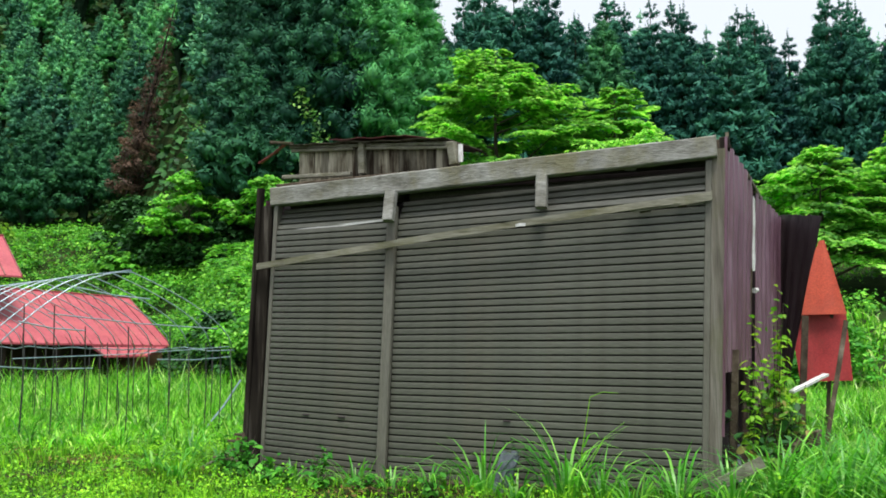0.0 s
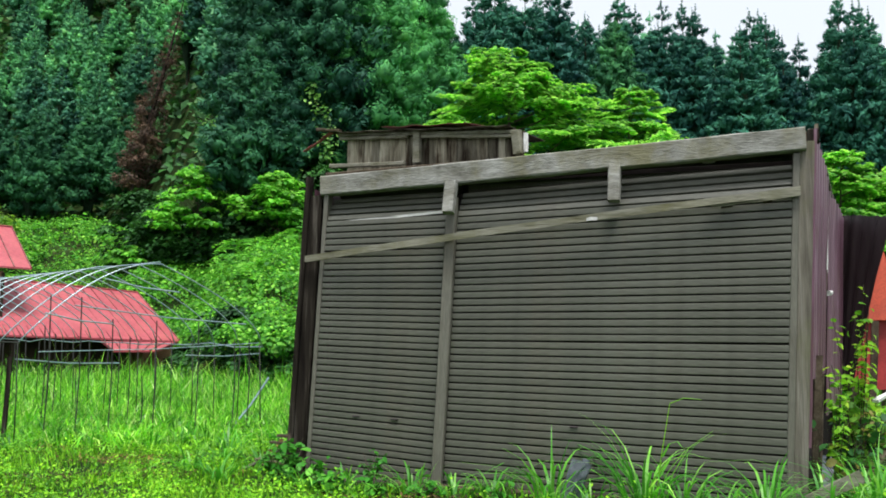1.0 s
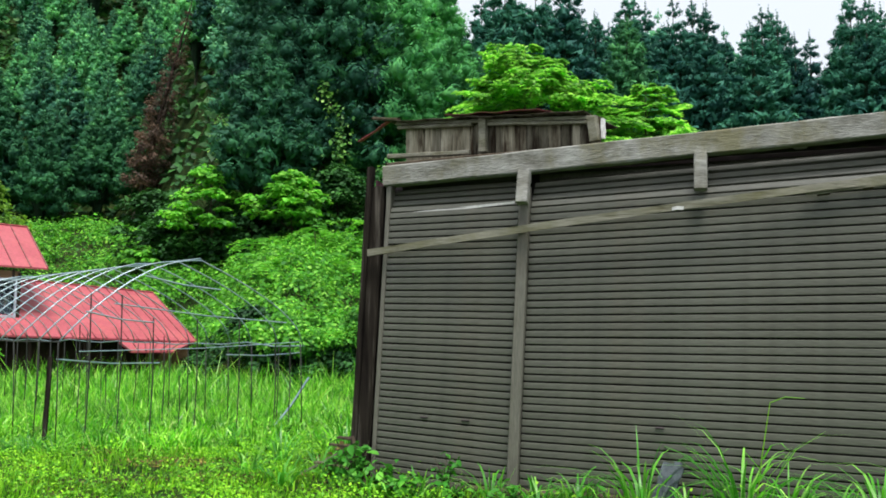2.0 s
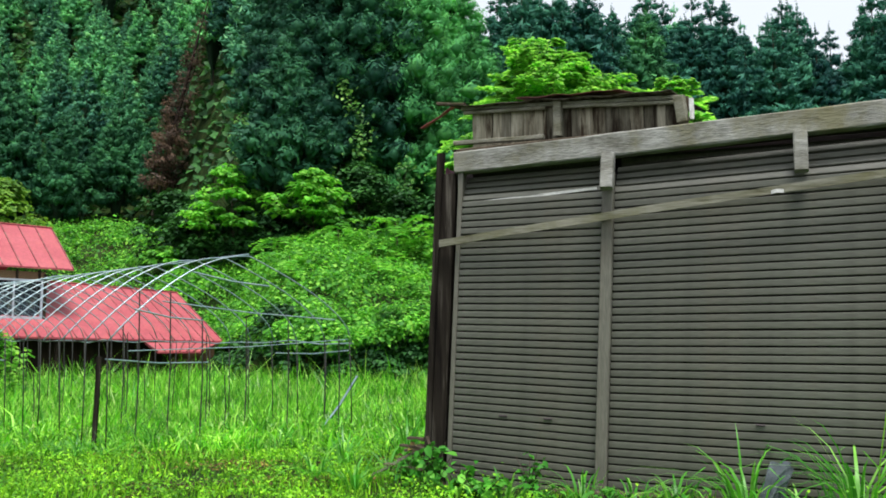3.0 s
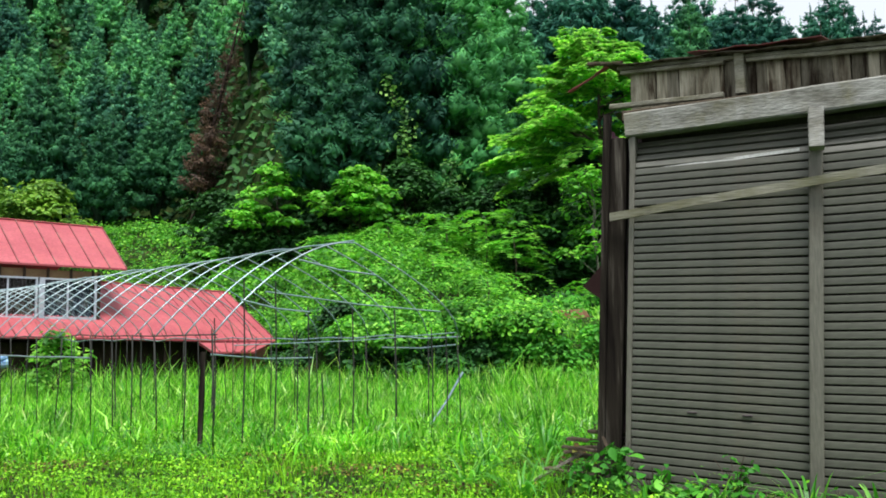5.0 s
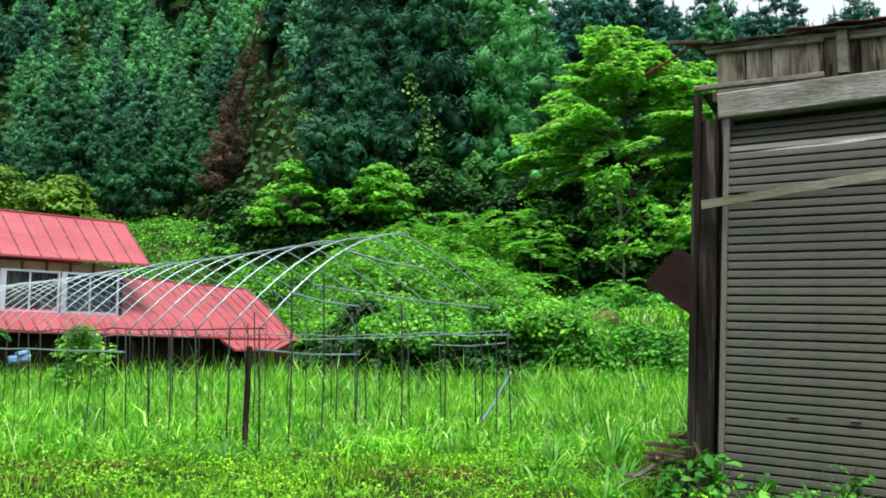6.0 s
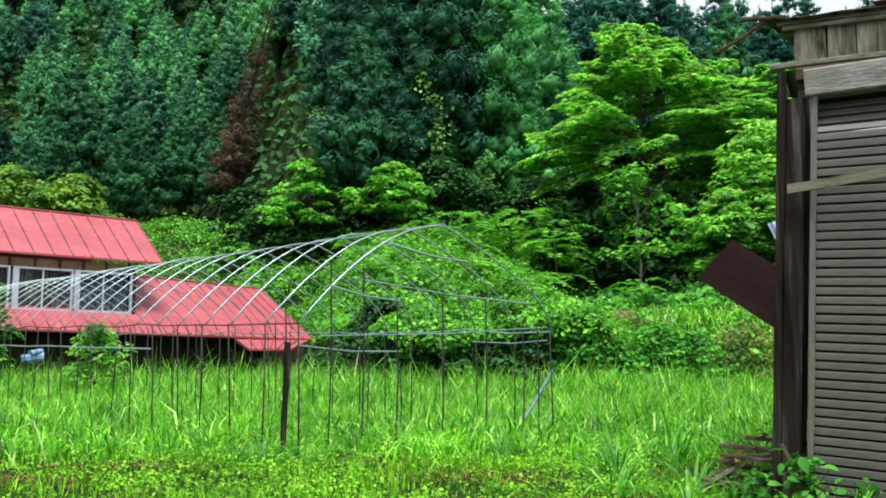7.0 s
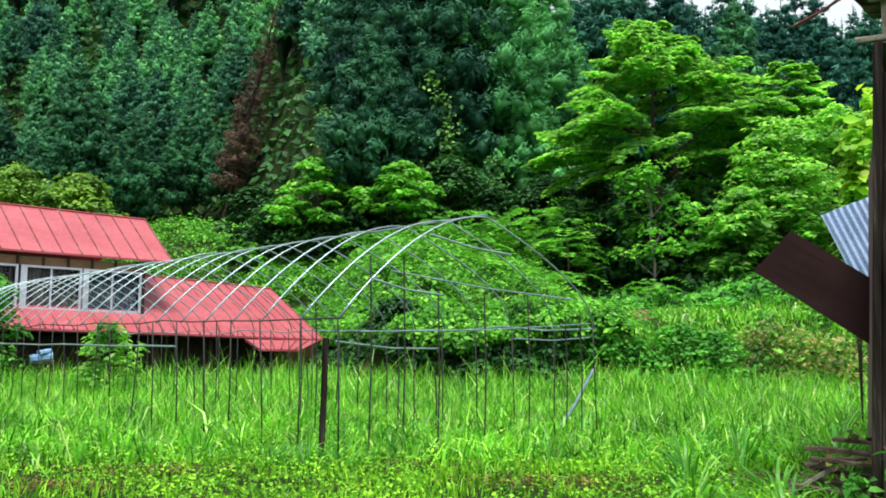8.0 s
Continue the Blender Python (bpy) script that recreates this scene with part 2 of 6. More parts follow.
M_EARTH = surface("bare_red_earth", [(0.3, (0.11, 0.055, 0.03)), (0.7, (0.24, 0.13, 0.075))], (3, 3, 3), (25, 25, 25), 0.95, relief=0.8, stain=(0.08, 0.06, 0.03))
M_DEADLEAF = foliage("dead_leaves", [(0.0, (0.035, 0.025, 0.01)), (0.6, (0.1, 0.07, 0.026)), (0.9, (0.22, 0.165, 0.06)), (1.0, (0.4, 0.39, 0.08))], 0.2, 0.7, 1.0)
# leaf green kept dark to stand for shade under trees and bank
M_UNDER = foliage("shade_toned_undergrowth_leaves", [(0.0, (0.018, 0.07, 0.022)), (0.6, (0.03, 0.11, 0.03)), (1.0, (0.05, 0.17, 0.04))], 0.15, 0.55, 0.5, 0.2)
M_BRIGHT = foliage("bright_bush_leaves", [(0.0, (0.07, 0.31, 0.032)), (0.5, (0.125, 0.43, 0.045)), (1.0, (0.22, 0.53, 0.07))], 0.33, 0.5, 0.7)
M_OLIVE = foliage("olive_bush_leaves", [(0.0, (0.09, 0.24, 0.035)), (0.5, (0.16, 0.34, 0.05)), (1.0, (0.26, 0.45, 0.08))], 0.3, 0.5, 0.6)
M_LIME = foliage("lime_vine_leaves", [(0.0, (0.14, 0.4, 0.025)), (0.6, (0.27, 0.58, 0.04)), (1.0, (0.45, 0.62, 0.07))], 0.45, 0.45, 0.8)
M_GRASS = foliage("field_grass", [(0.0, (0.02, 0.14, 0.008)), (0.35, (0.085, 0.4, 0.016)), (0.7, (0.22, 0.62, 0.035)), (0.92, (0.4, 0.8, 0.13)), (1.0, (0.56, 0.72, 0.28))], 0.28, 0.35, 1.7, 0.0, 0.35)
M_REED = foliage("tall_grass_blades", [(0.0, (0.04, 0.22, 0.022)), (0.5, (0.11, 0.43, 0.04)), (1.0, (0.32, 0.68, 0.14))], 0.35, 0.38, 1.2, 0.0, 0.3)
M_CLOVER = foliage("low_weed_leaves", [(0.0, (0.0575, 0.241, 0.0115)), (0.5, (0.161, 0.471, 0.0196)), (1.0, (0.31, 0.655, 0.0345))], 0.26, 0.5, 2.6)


def ground_material():
    m, t, out = material("field_soil")
    b = t.nodes.new("ShaderNodeBsdfPrincipled")
    n = noisy(t, coords(t, (0.9, 0.9, 0.9)), 1.0, 6, 0.65)
    col = ramp(t, [(0.3, (0.014, 0.026, 0.008)), (0.55, (0.024, 0.045, 0.011)), (0.68, (0.065, 0.055, 0.022)), (0.8, (0.11, 0.07, 0.035))], n)
    n2 = noisy(t, coords(t, (14, 14, 14)), 1.0, 4)
    col = mixed(t, "MULTIPLY", 0.8, col, ramp(t, [(0.3, (0.5, 0.5, 0.5)), (0.7, (1.2, 1.2, 1.2))], n2))
    t.links.new(col, b.inputs["Base Color"])
    b.inputs["Roughness"].default_value = 1.0
    b.inputs["Specular IOR Level"].default_value = 0.05
    t.links.new(bump(t, n2, 0.8, 0.05), b.inputs["Normal"])
    t.links.new(b.outputs[0], out.inputs["Surface"])
    return m


def glass_material():
    m, t, out = material("window_glass")
    b = t.nodes.new("ShaderNodeBsdfPrincipled")
    b.inputs["Base Color"].default_value = (0.75, 0.82, 0.86, 1)
    b.inputs["Roughness"].default_value = 0.05
    b.inputs["Transmission Weight"].default_value = 1.0
    b.inputs["IOR"].default_value = 1.2
    t.links.new(b.outputs[0], out.inputs["Surface"])
    return m


M_GROUND = ground_material()
M_GLASS = glass_material()


# ---- mesh helpers ----
def tri_mesh(name, verts, tris):
    verts, tris = np.asarray(verts, np.float32), np.asarray(tris, np.int32)
    me = bpy.data.meshes.new(name)
    me.vertices.add(len(verts))
    me.vertices.foreach_set("co", verts.ravel())
    me.loops.add(tris.size)
    me.loops.foreach_set("vertex_index", tris.ravel())
    me.polygons.add(len(tris))
    me.polygons.foreach_set("loop_start", np.arange(0, tris.size, 3, dtype=np.int32))
    me.update(calc_edges=True)
    me.validate()
    return me


def poly_mesh(name, verts, faces):
    me = bpy.data.meshes.new(name)
    me.from_pydata([tuple(v) for v in verts], [], [tuple(f) for f in faces])
    me.update()
    return me


def part(name, data, mat, parent=None, label=""):
    """One mesh object, under a thing or a part."""
    me = data
    if isinstance(data, tuple):
        me = poly_mesh(name, data[0], data[1])
    if not me.materials:
        me.materials.append(mat)
    ob = new(name, me)
    ob.parent = parent
    if label:
        tagged(ob, label)
    return ob


def rounded(me):
    me.polygons.foreach_set("use_smooth", np.ones(len(me.polygons), bool))
    return me


def thing(name, m, label, category, group="", kind=""):
    ob = new(name)
    ob.empty_display_size = 0.2
    ob.matrix_basis = m
    return tagged(ob, label, category, group, kind)


def join(*pieces):
    verts, faces = [], []
    for v, f in pieces:
        k = len(verts)
        verts += [tuple(p) for p in v]
        faces += [tuple(i + k for i in q) for q in f]
    return verts, faces


def timber(p0, p1, w, h, side=(0, 1, 0), segs=4, wobble=0.004, bevel=0.15, seed=0, bow=(0, 0, 0)):
    """A worn squared timber from p0 to p1: w along side, h across it, edges bevelled, slightly uneven."""
    p0, p1 = Vector(p0), Vector(p1)
    d = (p1 - p0).normalized()
    s = Vector(side)
    s = (s - d * s.dot(d)).normalized()
    u = d.cross(s)
    b = bevel * min(w, h)
    prof = [(-w / 2 + b, -h / 2), (w / 2 - b, -h / 2), (w / 2, -h / 2 + b), (w / 2, h / 2 - b), (w / 2 - b, h / 2), (-w / 2 + b, h / 2), (-w / 2, h / 2 - b), (-w / 2, -h / 2 + b)]
    verts, faces = [], []
    for i in range(segs + 1):
        k = i / segs
        c = p0.lerp(p1, k) + Vector(bow) * (4 * k * (1 - k))
        for j, (a, e) in enumerate(prof):
            q = noise.noise_vector(Vector((i * 1.7 + seed, j // 2 * 2.3, seed * 3.1))) * wobble
            verts.append(c + s * a + u * e + q)
    for i in range(segs):
        for j in range(8):
            a, e = i * 8 + j, i * 8 + (j + 1) % 8
            faces.append((a, e, e + 8, a + 8))
    faces.append(tuple(range(7, -1, -1)))
    faces.append(tuple(range(segs * 8, segs * 8 + 8)))
    return verts, faces


def tube(points, radius, sides=6, taper=1.0):
    pts = [Vector(p) for p in points]
    n = len(pts)
    verts, faces = [], []
    for i, p in enumerate(pts):
        d = (pts[min(i + 1, n - 1)] - pts[max(i - 1, 0)]).normalized()
        a = d.cross(Vector((0, 0, 1)) if abs(d.z) < 0.9 else Vector((1, 0, 0))).normalized()
        b = d.cross(a)
        r = radius * (1 + (taper - 1) * i / (n - 1))
        for j in range(sides):
            q = 2 * math.pi * j / sides
            verts.append(p + a * (r * math.cos(q)) + b * (r * math.sin(q)))
    for i in range(n - 1):
        for j in range(sides):
            a, e = i * sides + j, i * sides + (j + 1) % sides
            faces.append((a, e, e + sides, a + sides))
    faces.append(tuple(range(sides - 1, -1, -1)))
    faces.append(tuple(range((n - 1) * sides, n * sides)))
    return verts, faces


def ribbed(corner, run, rise, waves, amp, top=None, thick=0.004, per=6, rows=3, sharp=0.0, wear=0.01, seed=0):
    """A ribbed metal sheet: waves along run, straight along rise (top: the far corner's own rise), with thickness."""
    c, r, z = Vector(corner), Vector(run), Vector(rise)
    z2 = Vector(top) if top else z
    n = r.cross(z).normalized()
    cols = waves * per
    verts, faces = [], []
    for layer in (0, 1):
        for j in range(rows + 1):
            for i in range(cols + 1):
                k = i / cols
                ph = 2 * math.pi * k * waves
                o = math.sin(ph)
                if sharp:
                    o = max(-1, min(1, o * (1 + sharp)))
                p = c + r * k + (z.lerp(z2, k)) * (j / rows) + n * (amp * o + (layer - 0.5) * thick)
                if j in (0, rows):
                    p = p + z.normalized() * (noise.noise(Vector((k * 9, j, seed))) * wear)
                p = p + n * noise.noise(Vector((k * 2.5, j * 0.8, seed + 4))) * wear
                verts.append(p)
    w = cols + 1
    m = w * (rows + 1)
    for j in range(rows):
        for i in range(cols):
            a = j * w + i
            faces.append((a, a + 1, a + w + 1, a + w))
            faces.append((m + a, m + a + w, m + a + w + 1, m + a + 1))
    for i in range(cols):
        faces.append((i + 1, i, m + i, m + i + 1))
        a = rows * w + i
        faces.append((a, a + 1, m + a + 1, m + a))
    for j in range(rows):
        a = j * w
        faces.append((a, a + w, m + a + w, m + a))
        a = j * w + cols
        faces.append((a + w, a, m + a, m + a + w))
    return verts, faces


def leaves(centres, normals, size, length=1.5, spin=None, fold=0.25, rng=None):
    """Leaf blades: one folded diamond at each centre. Returns verts and tris."""
    n = len(centres)
    nrm = normals / (np.linalg.norm(normals, axis=1, keepdims=True) + 1e-9)
    ref = rng.normal(size=(n, 3)) if spin is None else spin
    a = np.cross(nrm, ref)
    a /= np.linalg.norm(a, axis=1, keepdims=True) + 1e-9
    b = np.cross(nrm, a)
    s = np.asarray(size).reshape(-1, 1) * np.ones((n, 1))
    base, tip = centres - b * s * length / 2, centres + b * s * length / 2
    mid = centres + nrm * s * fold - b * s * 0.08
    left, right = mid - a * s / 2, mid + a * s / 2
    verts = np.stack([base, left, tip, right], 1).reshape(-1, 3)
    k = np.arange(n)[:, None] * 4
    tris = np.concatenate([k + [0, 1, 2], k + [0, 2, 3]], 1).reshape(-1, 3)
    return verts, tris


def broad_leaves(centres, normals, size, rng):
    """Rounded pointed leaf blades, folded along the midrib: six triangles each."""
    n = len(centres)
    nrm = normals / (np.linalg.norm(normals, axis=1, keepdims=True) + 1e-9)
    a = np.cross(nrm, rng.normal(size=(n, 3)))
    a /= np.linalg.norm(a, axis=1, keepdims=True) + 1e-9
    b = np.cross(nrm, a)
    s = np.asarray(size).reshape(-1, 1) * np.ones((n, 1))
    rows = []
    for along, wide, up in ((-0.7, 0.0, 0.0), (-0.35, -0.42, 0.12), (0.15, -0.4, 0.1), (0.8, 0.0, -0.22), (0.15, 0.4, 0.1), (-0.35, 0.42, 0.12), (0.0, 0.0, 0.0)):
        rows.append(centres + b * s * along + a * s * wide + nrm * s * up)
    verts = np.stack(rows, 1).reshape(-1, 3)
    k = np.arange(n)[:, None] * 7
    tris = np.concatenate([k + [i, (i + 1) % 6, 6] for i in range(6)], 1).reshape(-1, 3)
    return verts, tris


def blades(base, height, lean, width, rng, droop=0.35):
    """Grass blades: three triangles each, bent towards lean."""
    n = len(base)
    ang = rng.uniform(0, 2 * np.pi, n)
    side = np.stack([np.cos(ang), np.sin(ang), np.zeros(n)], 1) * np.asarray(width).reshape(-1, 1) / 2
    up = np.array([0, 0, 1.0])
    h = np.asarray(height).reshape(-1, 1)
    mid = base + up * h * 0.55 + lean * h * 0.3
    tip = base + up * h * (1 - droop * np.linalg.norm(lean, axis=1, keepdims=True)) + lean * h
    verts = np.stack([base - side, base + side, mid - side * 0.8, mid + side * 0.8, tip], 1).reshape(-1, 3)
    k = np.arange(n)[:, None] * 5
    tris = np.concatenate([k + [0, 1, 3], k + [0, 3, 2], k + [2, 3, 4]], 1).reshape(-1, 3)
    return verts, tris


def spikes(base, height, lean, width, rng):
    """Far grass: one narrow triangle a blade."""
    n = len(base)
    ang = rng.uniform(0, 2 * np.pi, n)
    side = np.stack([np.cos(ang), np.sin(ang), np.zeros(n)], 1) * np.asarray(width).reshape(-1, 1) / 2
    tip = base + (np.array([0, 0, 1.0]) + lean * 0.7) * np.asarray(height).reshape(-1, 1)
    return np.stack([base - side, base + side, tip], 1).reshape(-1, 3), np.arange(3 * n).reshape(-1, 3)


def merged(*pieces):
    vs, ts, k = [], [], 0
    for v, t in pieces:
        vs.append(v)
        ts.append(t + k)
        k += len(v)
    return np.concatenate(vs), np.concatenate(ts)


def smooth(a, b, x):
    t = np.clip((x - a) / (b - a), 0, 1)
    return t * t * (3 - 2 * t)


def lumps(x, y, s):
    """A cheap rolling unevenness between -1 and 1."""
    return (np.sin(x * s + 1.3 * np.sin(y * s * 0.7)) + np.sin(y * s * 1.3 + 1.7 * np.sin(x * s * 0.6 + 2))) / 2


# ---- the ground: flat field, bank, wooded hill ----
def bank_foot(x):
    """Where the bank begins, behind the field."""
    return 31 + 16 * smooth(-6, -15, x) - 6 * smooth(1, 12, x)


def wood_edge(x, y):
    """Where the cedars begin: near in the middle, farther off beyond the farmhouse."""
    return 62 + 34 * smooth(-0.22, -0.38, np.asarray(x, float) / np.maximum(y, 1))


def height(x, y):
    x, y = np.asarray(x, float), np.asarray(y, float)
    d = y - bank_foot(x)
    west = x / np.maximum(y, 1)
    h = 0.1 + 0.03 * lumps(x, y, 0.9)
    h = h + (0.35 + 1.75 * smooth(2, -2, x)) * smooth(0, 1.3, d) + (1.95 - 1.75 * smooth(2, -2, x)) * smooth(0, 7, d) + (0.24 + 0.12 * smooth(-6, -15, x)) * np.clip(d - 5, 0, 26)
    h = h + 1.9 * smooth(-28, -20, x) * smooth(-5, -11, x) * smooth(0, 8, d) * (1 - smooth(62, 82, y))
    # the grassy shelf under the layered tree
    h = h - 1.25 * smooth(-4, -1, x) * smooth(3, 13, d) * (1 - smooth(20, 34, d))
    steep = 0.76 - 0.28 * smooth(-0.17, -0.07, west) - 0.18 * smooth(-0.07, 0.05, west) - 0.05 * smooth(0.2, 0.4, west)
    h = h + steep * np.clip(y - wood_edge(x, y), 0, 190) + 0.35 * smooth(3, 12, d) * lumps(x, y, 0.35)
    return h


def build_ground():
    xs = np.concatenate([np.linspace(-900, -150, 16), np.linspace(-130, 130, 131), np.linspace(150, 900, 16)])
    ys = np.concatenate([np.linspace(-900, -40, 18), np.linspace(-30, 110, 141), np.linspace(115, 300, 38), np.linspace(330, 1200, 16)])
    gx, gy = np.meshgrid(xs, ys)
    v = np.stack([gx, gy, height(gx, gy)], -1).reshape(-1, 3)
    w = len(xs)
    j, i = np.meshgrid(np.arange(len(ys) - 1), np.arange(w - 1), indexing="ij")
    a = (j * w + i).ravel()
    tris = np.concatenate([np.stack([a, a + 1, a + w + 1], 1), np.stack([a, a + w + 1, a + w], 1)])
    ob = part("ground", tri_mesh("ground", v, tris), M_GROUND)
    tagged(ob, "grassy field rising behind to a wooded hillside", "ground", kind="structure")


build_ground()

# ---- the leaning shed ----
LEAN = 0.053


def lean(u, v, z):
    """A place in the shed, whose walls lean to one side."""
    return (u + LEAN * (z - 3.2), v, z)


def leaned(data):
    return [lean(*p) for p in data[0]], data[1]


SHED_POSE = pose(-1.805, 10.164, 0.0, 0, 0, -19.47)
shed = thing("shed", SHED_POSE, "leaning derelict shed with grey roller shutters and weathered timber", "shed")

# posts
part("corner_post", leaned(timber((-0.105, 0.03, 0.04), (-0.105, 0.03, 3.06), 0.14, 0.14, (1, 0, 0), 10, 0.012, 0.12, 3)), M_DARKPOST, shed, "blackened rotting corner post")
part("corner_trim", leaned(timber((-0.198, -0.02, 0.06), (-0.198, -0.02, 3.27), 0.055, 0.09, (1, 0, 0), 10, 0.008, 0.12, 5)), M_DARKPOST, shed, "split dark edge board")
part("corner_post", leaned(timber((4.785, 0.0, 0.05), (4.785, 0.0, 3.31), 0.125, 0.13, (1, 0, 0), 10, 0.006, 0.1, 7)), M_POST, shed, "grey weathered corner post")
part("beam_end", timber((4.855, 0.10, 3.35), (4.855, 0.0, 3.35), 0.05, 0.07, (1, 0, 0), 1, 0.004, 0.2, 8), M_BEAM, shed)
# solid dark block: the shade of the hollow here is put into its colour
part("beam_socket", timber((4.80, 0.03, 3.365), (4.895, 0.03, 3.365), 0.14, 0.125, (0, 1, 0), 1, 0.004, 0.1, 9), M_DARKPOST, shed, "dark block standing for the shaded hollow at the beam's end")
# the lintel beam, rising towards the grey post
part("lintel_beam", timber((-0.04, -0.01, 3.16), (4.78, -0.06, 3.325), 0.15, 0.208, (0, 1, 0), 16, 0.008, 0.08, 11, (0.0, -0.03, -0.012)), M_BEAM, shed, "grey weathered lintel beam")
part("rear_beam", timber((-0.1, 0.22, 3.30), (4.85, 0.22, 3.40), 0.12, 0.1, (0, 1, 0), 4, 0.004, 0.1, 12), M_ROTTEN, shed)
part("soffit", timber((-0.02, 0.17, 3.14), (4.70, 0.17, 3.27), 0.24, 0.05, (0, 1, 0), 6, 0.002, 0.1, 13), M_ROTTEN, shed, "brown soffit board in shadow")
part("round_fitting", tube([(3.93, 0.13, 3.204), (3.93, 0.13, 3.216), (3.93, 0.13, 3.23)], 0.058, 14, 1.1), M_WHITE, shed, "small white round fitting under the soffit")
# hanging timber stubs
part("bracket_stub", timber((1.465, -0.17, 3.10), (1.455, -0.235, 2.78), 0.115, 0.10, (1, 0, 0), 3, 0.003, 0.1, 15), M_BEAM, shed, "grey hanging timber stub")
part("bracket_stub", timber((3.085, -0.09, 3.22), (3.075, -0.15, 2.83), 0.115, 0.10, (1, 0, 0), 3, 0.003, 0.1, 16), M_BEAM, shed, "grey hanging timber stub")


def bent_board(points, w, h, seed):
    pts = [Vector(p) for p in points]
    verts, faces = [], []
    prof = [(-w / 2, -h / 2), (w / 2, -h / 2), (w / 2, h / 2), (-w / 2, h / 2)]
    for i, p in enumerate(pts):
        for a, e in prof:
            verts.append(p + Vector((0, a, e)) + noise.noise_vector(Vector((i * 0.9 + seed, e * 9, a * 9))) * 0.006)
    for i in range(len(pts) - 1):
        for j in range(4):
            a, e = i * 4 + j, i * 4 + (j + 1) % 4
            faces.append((a, a + 4, e + 4, e))
    faces.append((0, 1, 2, 3))
    k = (len(pts) - 1) * 4
    faces.append((k + 3, k + 2, k + 1, k))
    return verts, faces


def eased(p, q, r, n):
    """Points on a gentle curve from p over q to r."""
    p, q, r = Vector(p), Vector(q), Vector(r)
    c = q * 2 - (p + r) / 2
    return [p * (1 - k) ** 2 + c * (2 * k * (1 - k)) + r * k * k for k in [i / n for i in range(n + 1)]]


part("loose_board", bent_board(eased((-0.19, -0.10, 2.375), (2.4, -0.22, 2.63), (4.72, -0.09, 2.855), 14), 0.022, 0.066, 2), M_BOARD, shed, "long loose mossy board hanging askew")
part("loose_board", bent_board(eased((3.95, -0.125, 2.775), (4.3, -0.12, 2.805), (4.72, -0.118, 2.85), 5), 0.02, 0.085, 5), M_BOARD, shed)
part("paper_tag", bent_board([(2.83, -0.228, 2.655), (2.87, -0.234, 2.662), (2.93, -0.228, 2.66)], 0.004, 0.03, 9), M_WHITE, shed, "torn scrap of white paper")
part("nail_block", timber((4.04, -0.09, 2.742), (4.14, -0.09, 2.75), 0.03, 0.03, (0, 1, 0), 1, 0.003, 0.2, 3), M_ROTTEN, shed)
part("nail_block", timber((4.40, -0.09, 2.775), (4.48, -0.09, 2.782), 0.03, 0.035, (0, 1, 0), 1, 0.003, 0.2, 4), M_ROTTEN, shed)
part("edge_strip", bent_board([(-0.005, -0.03, 2.755), (0.65, -0.03, 2.79), (1.33, -0.035, 2.825)], 0.012, 0.024, 7), M_WHITE, shed, "thin pale edge strip")
part("edge_strip", timber((-0.005, -0.03, 2.755), (-0.005, -0.03, 3.07), 0.022, 0.02, (1, 0, 0), 2, 0.002, 0.1, 7), M_BEAM, shed)
part("edge_strip", bent_board([(1.44, -0.03, 2.82), (1.9, -0.03, 2.785), (2.45, -0.02, 2.74)], 0.012, 0.03, 8), M_GUIDE, shed)

# roller shutters, slat by slat: each hangs a little askew, spread wider at one end
GROOVE = 0.0145


def slat_mesh(width, h0, h1):
    """A flat-faced slat with rolled edges, h0 high at one end and h1 at the other."""
    prof = [(0.03, 0.0), (0.003, 0.0), (0.0, 0.04), (-0.001, 0.12), (-0.0016, 0.5), (-0.001, 0.9), (0.0, 0.97), (0.004, 1.0), (0.03, 1.0)]
    cols, n = 4, len(prof)
    verts, faces = [], []
    for i in range(cols + 1):
        h = h0 + (h1 - h0) * i / cols
        for v, z in prof:
            verts.append((width * i / cols, v, z * h))
    for i in range(cols):
        for j in range(n - 1):
            a = i * n + j
            faces.append((a, a + n, a + n + 1, a + 1))
    return poly_mesh("slat", verts, faces)


def shutter_face(u, z):
    """How far back the curtain hangs: forward in the middle, curling back to its drum at the top."""
    return -0.035 - 0.03 * math.sin(math.pi * min(max(u / 4.7, 0), 1)) + 0.65 * max(0.0, z - 2.74) ** 2 / (abs(z - 2.74) + 0.1)


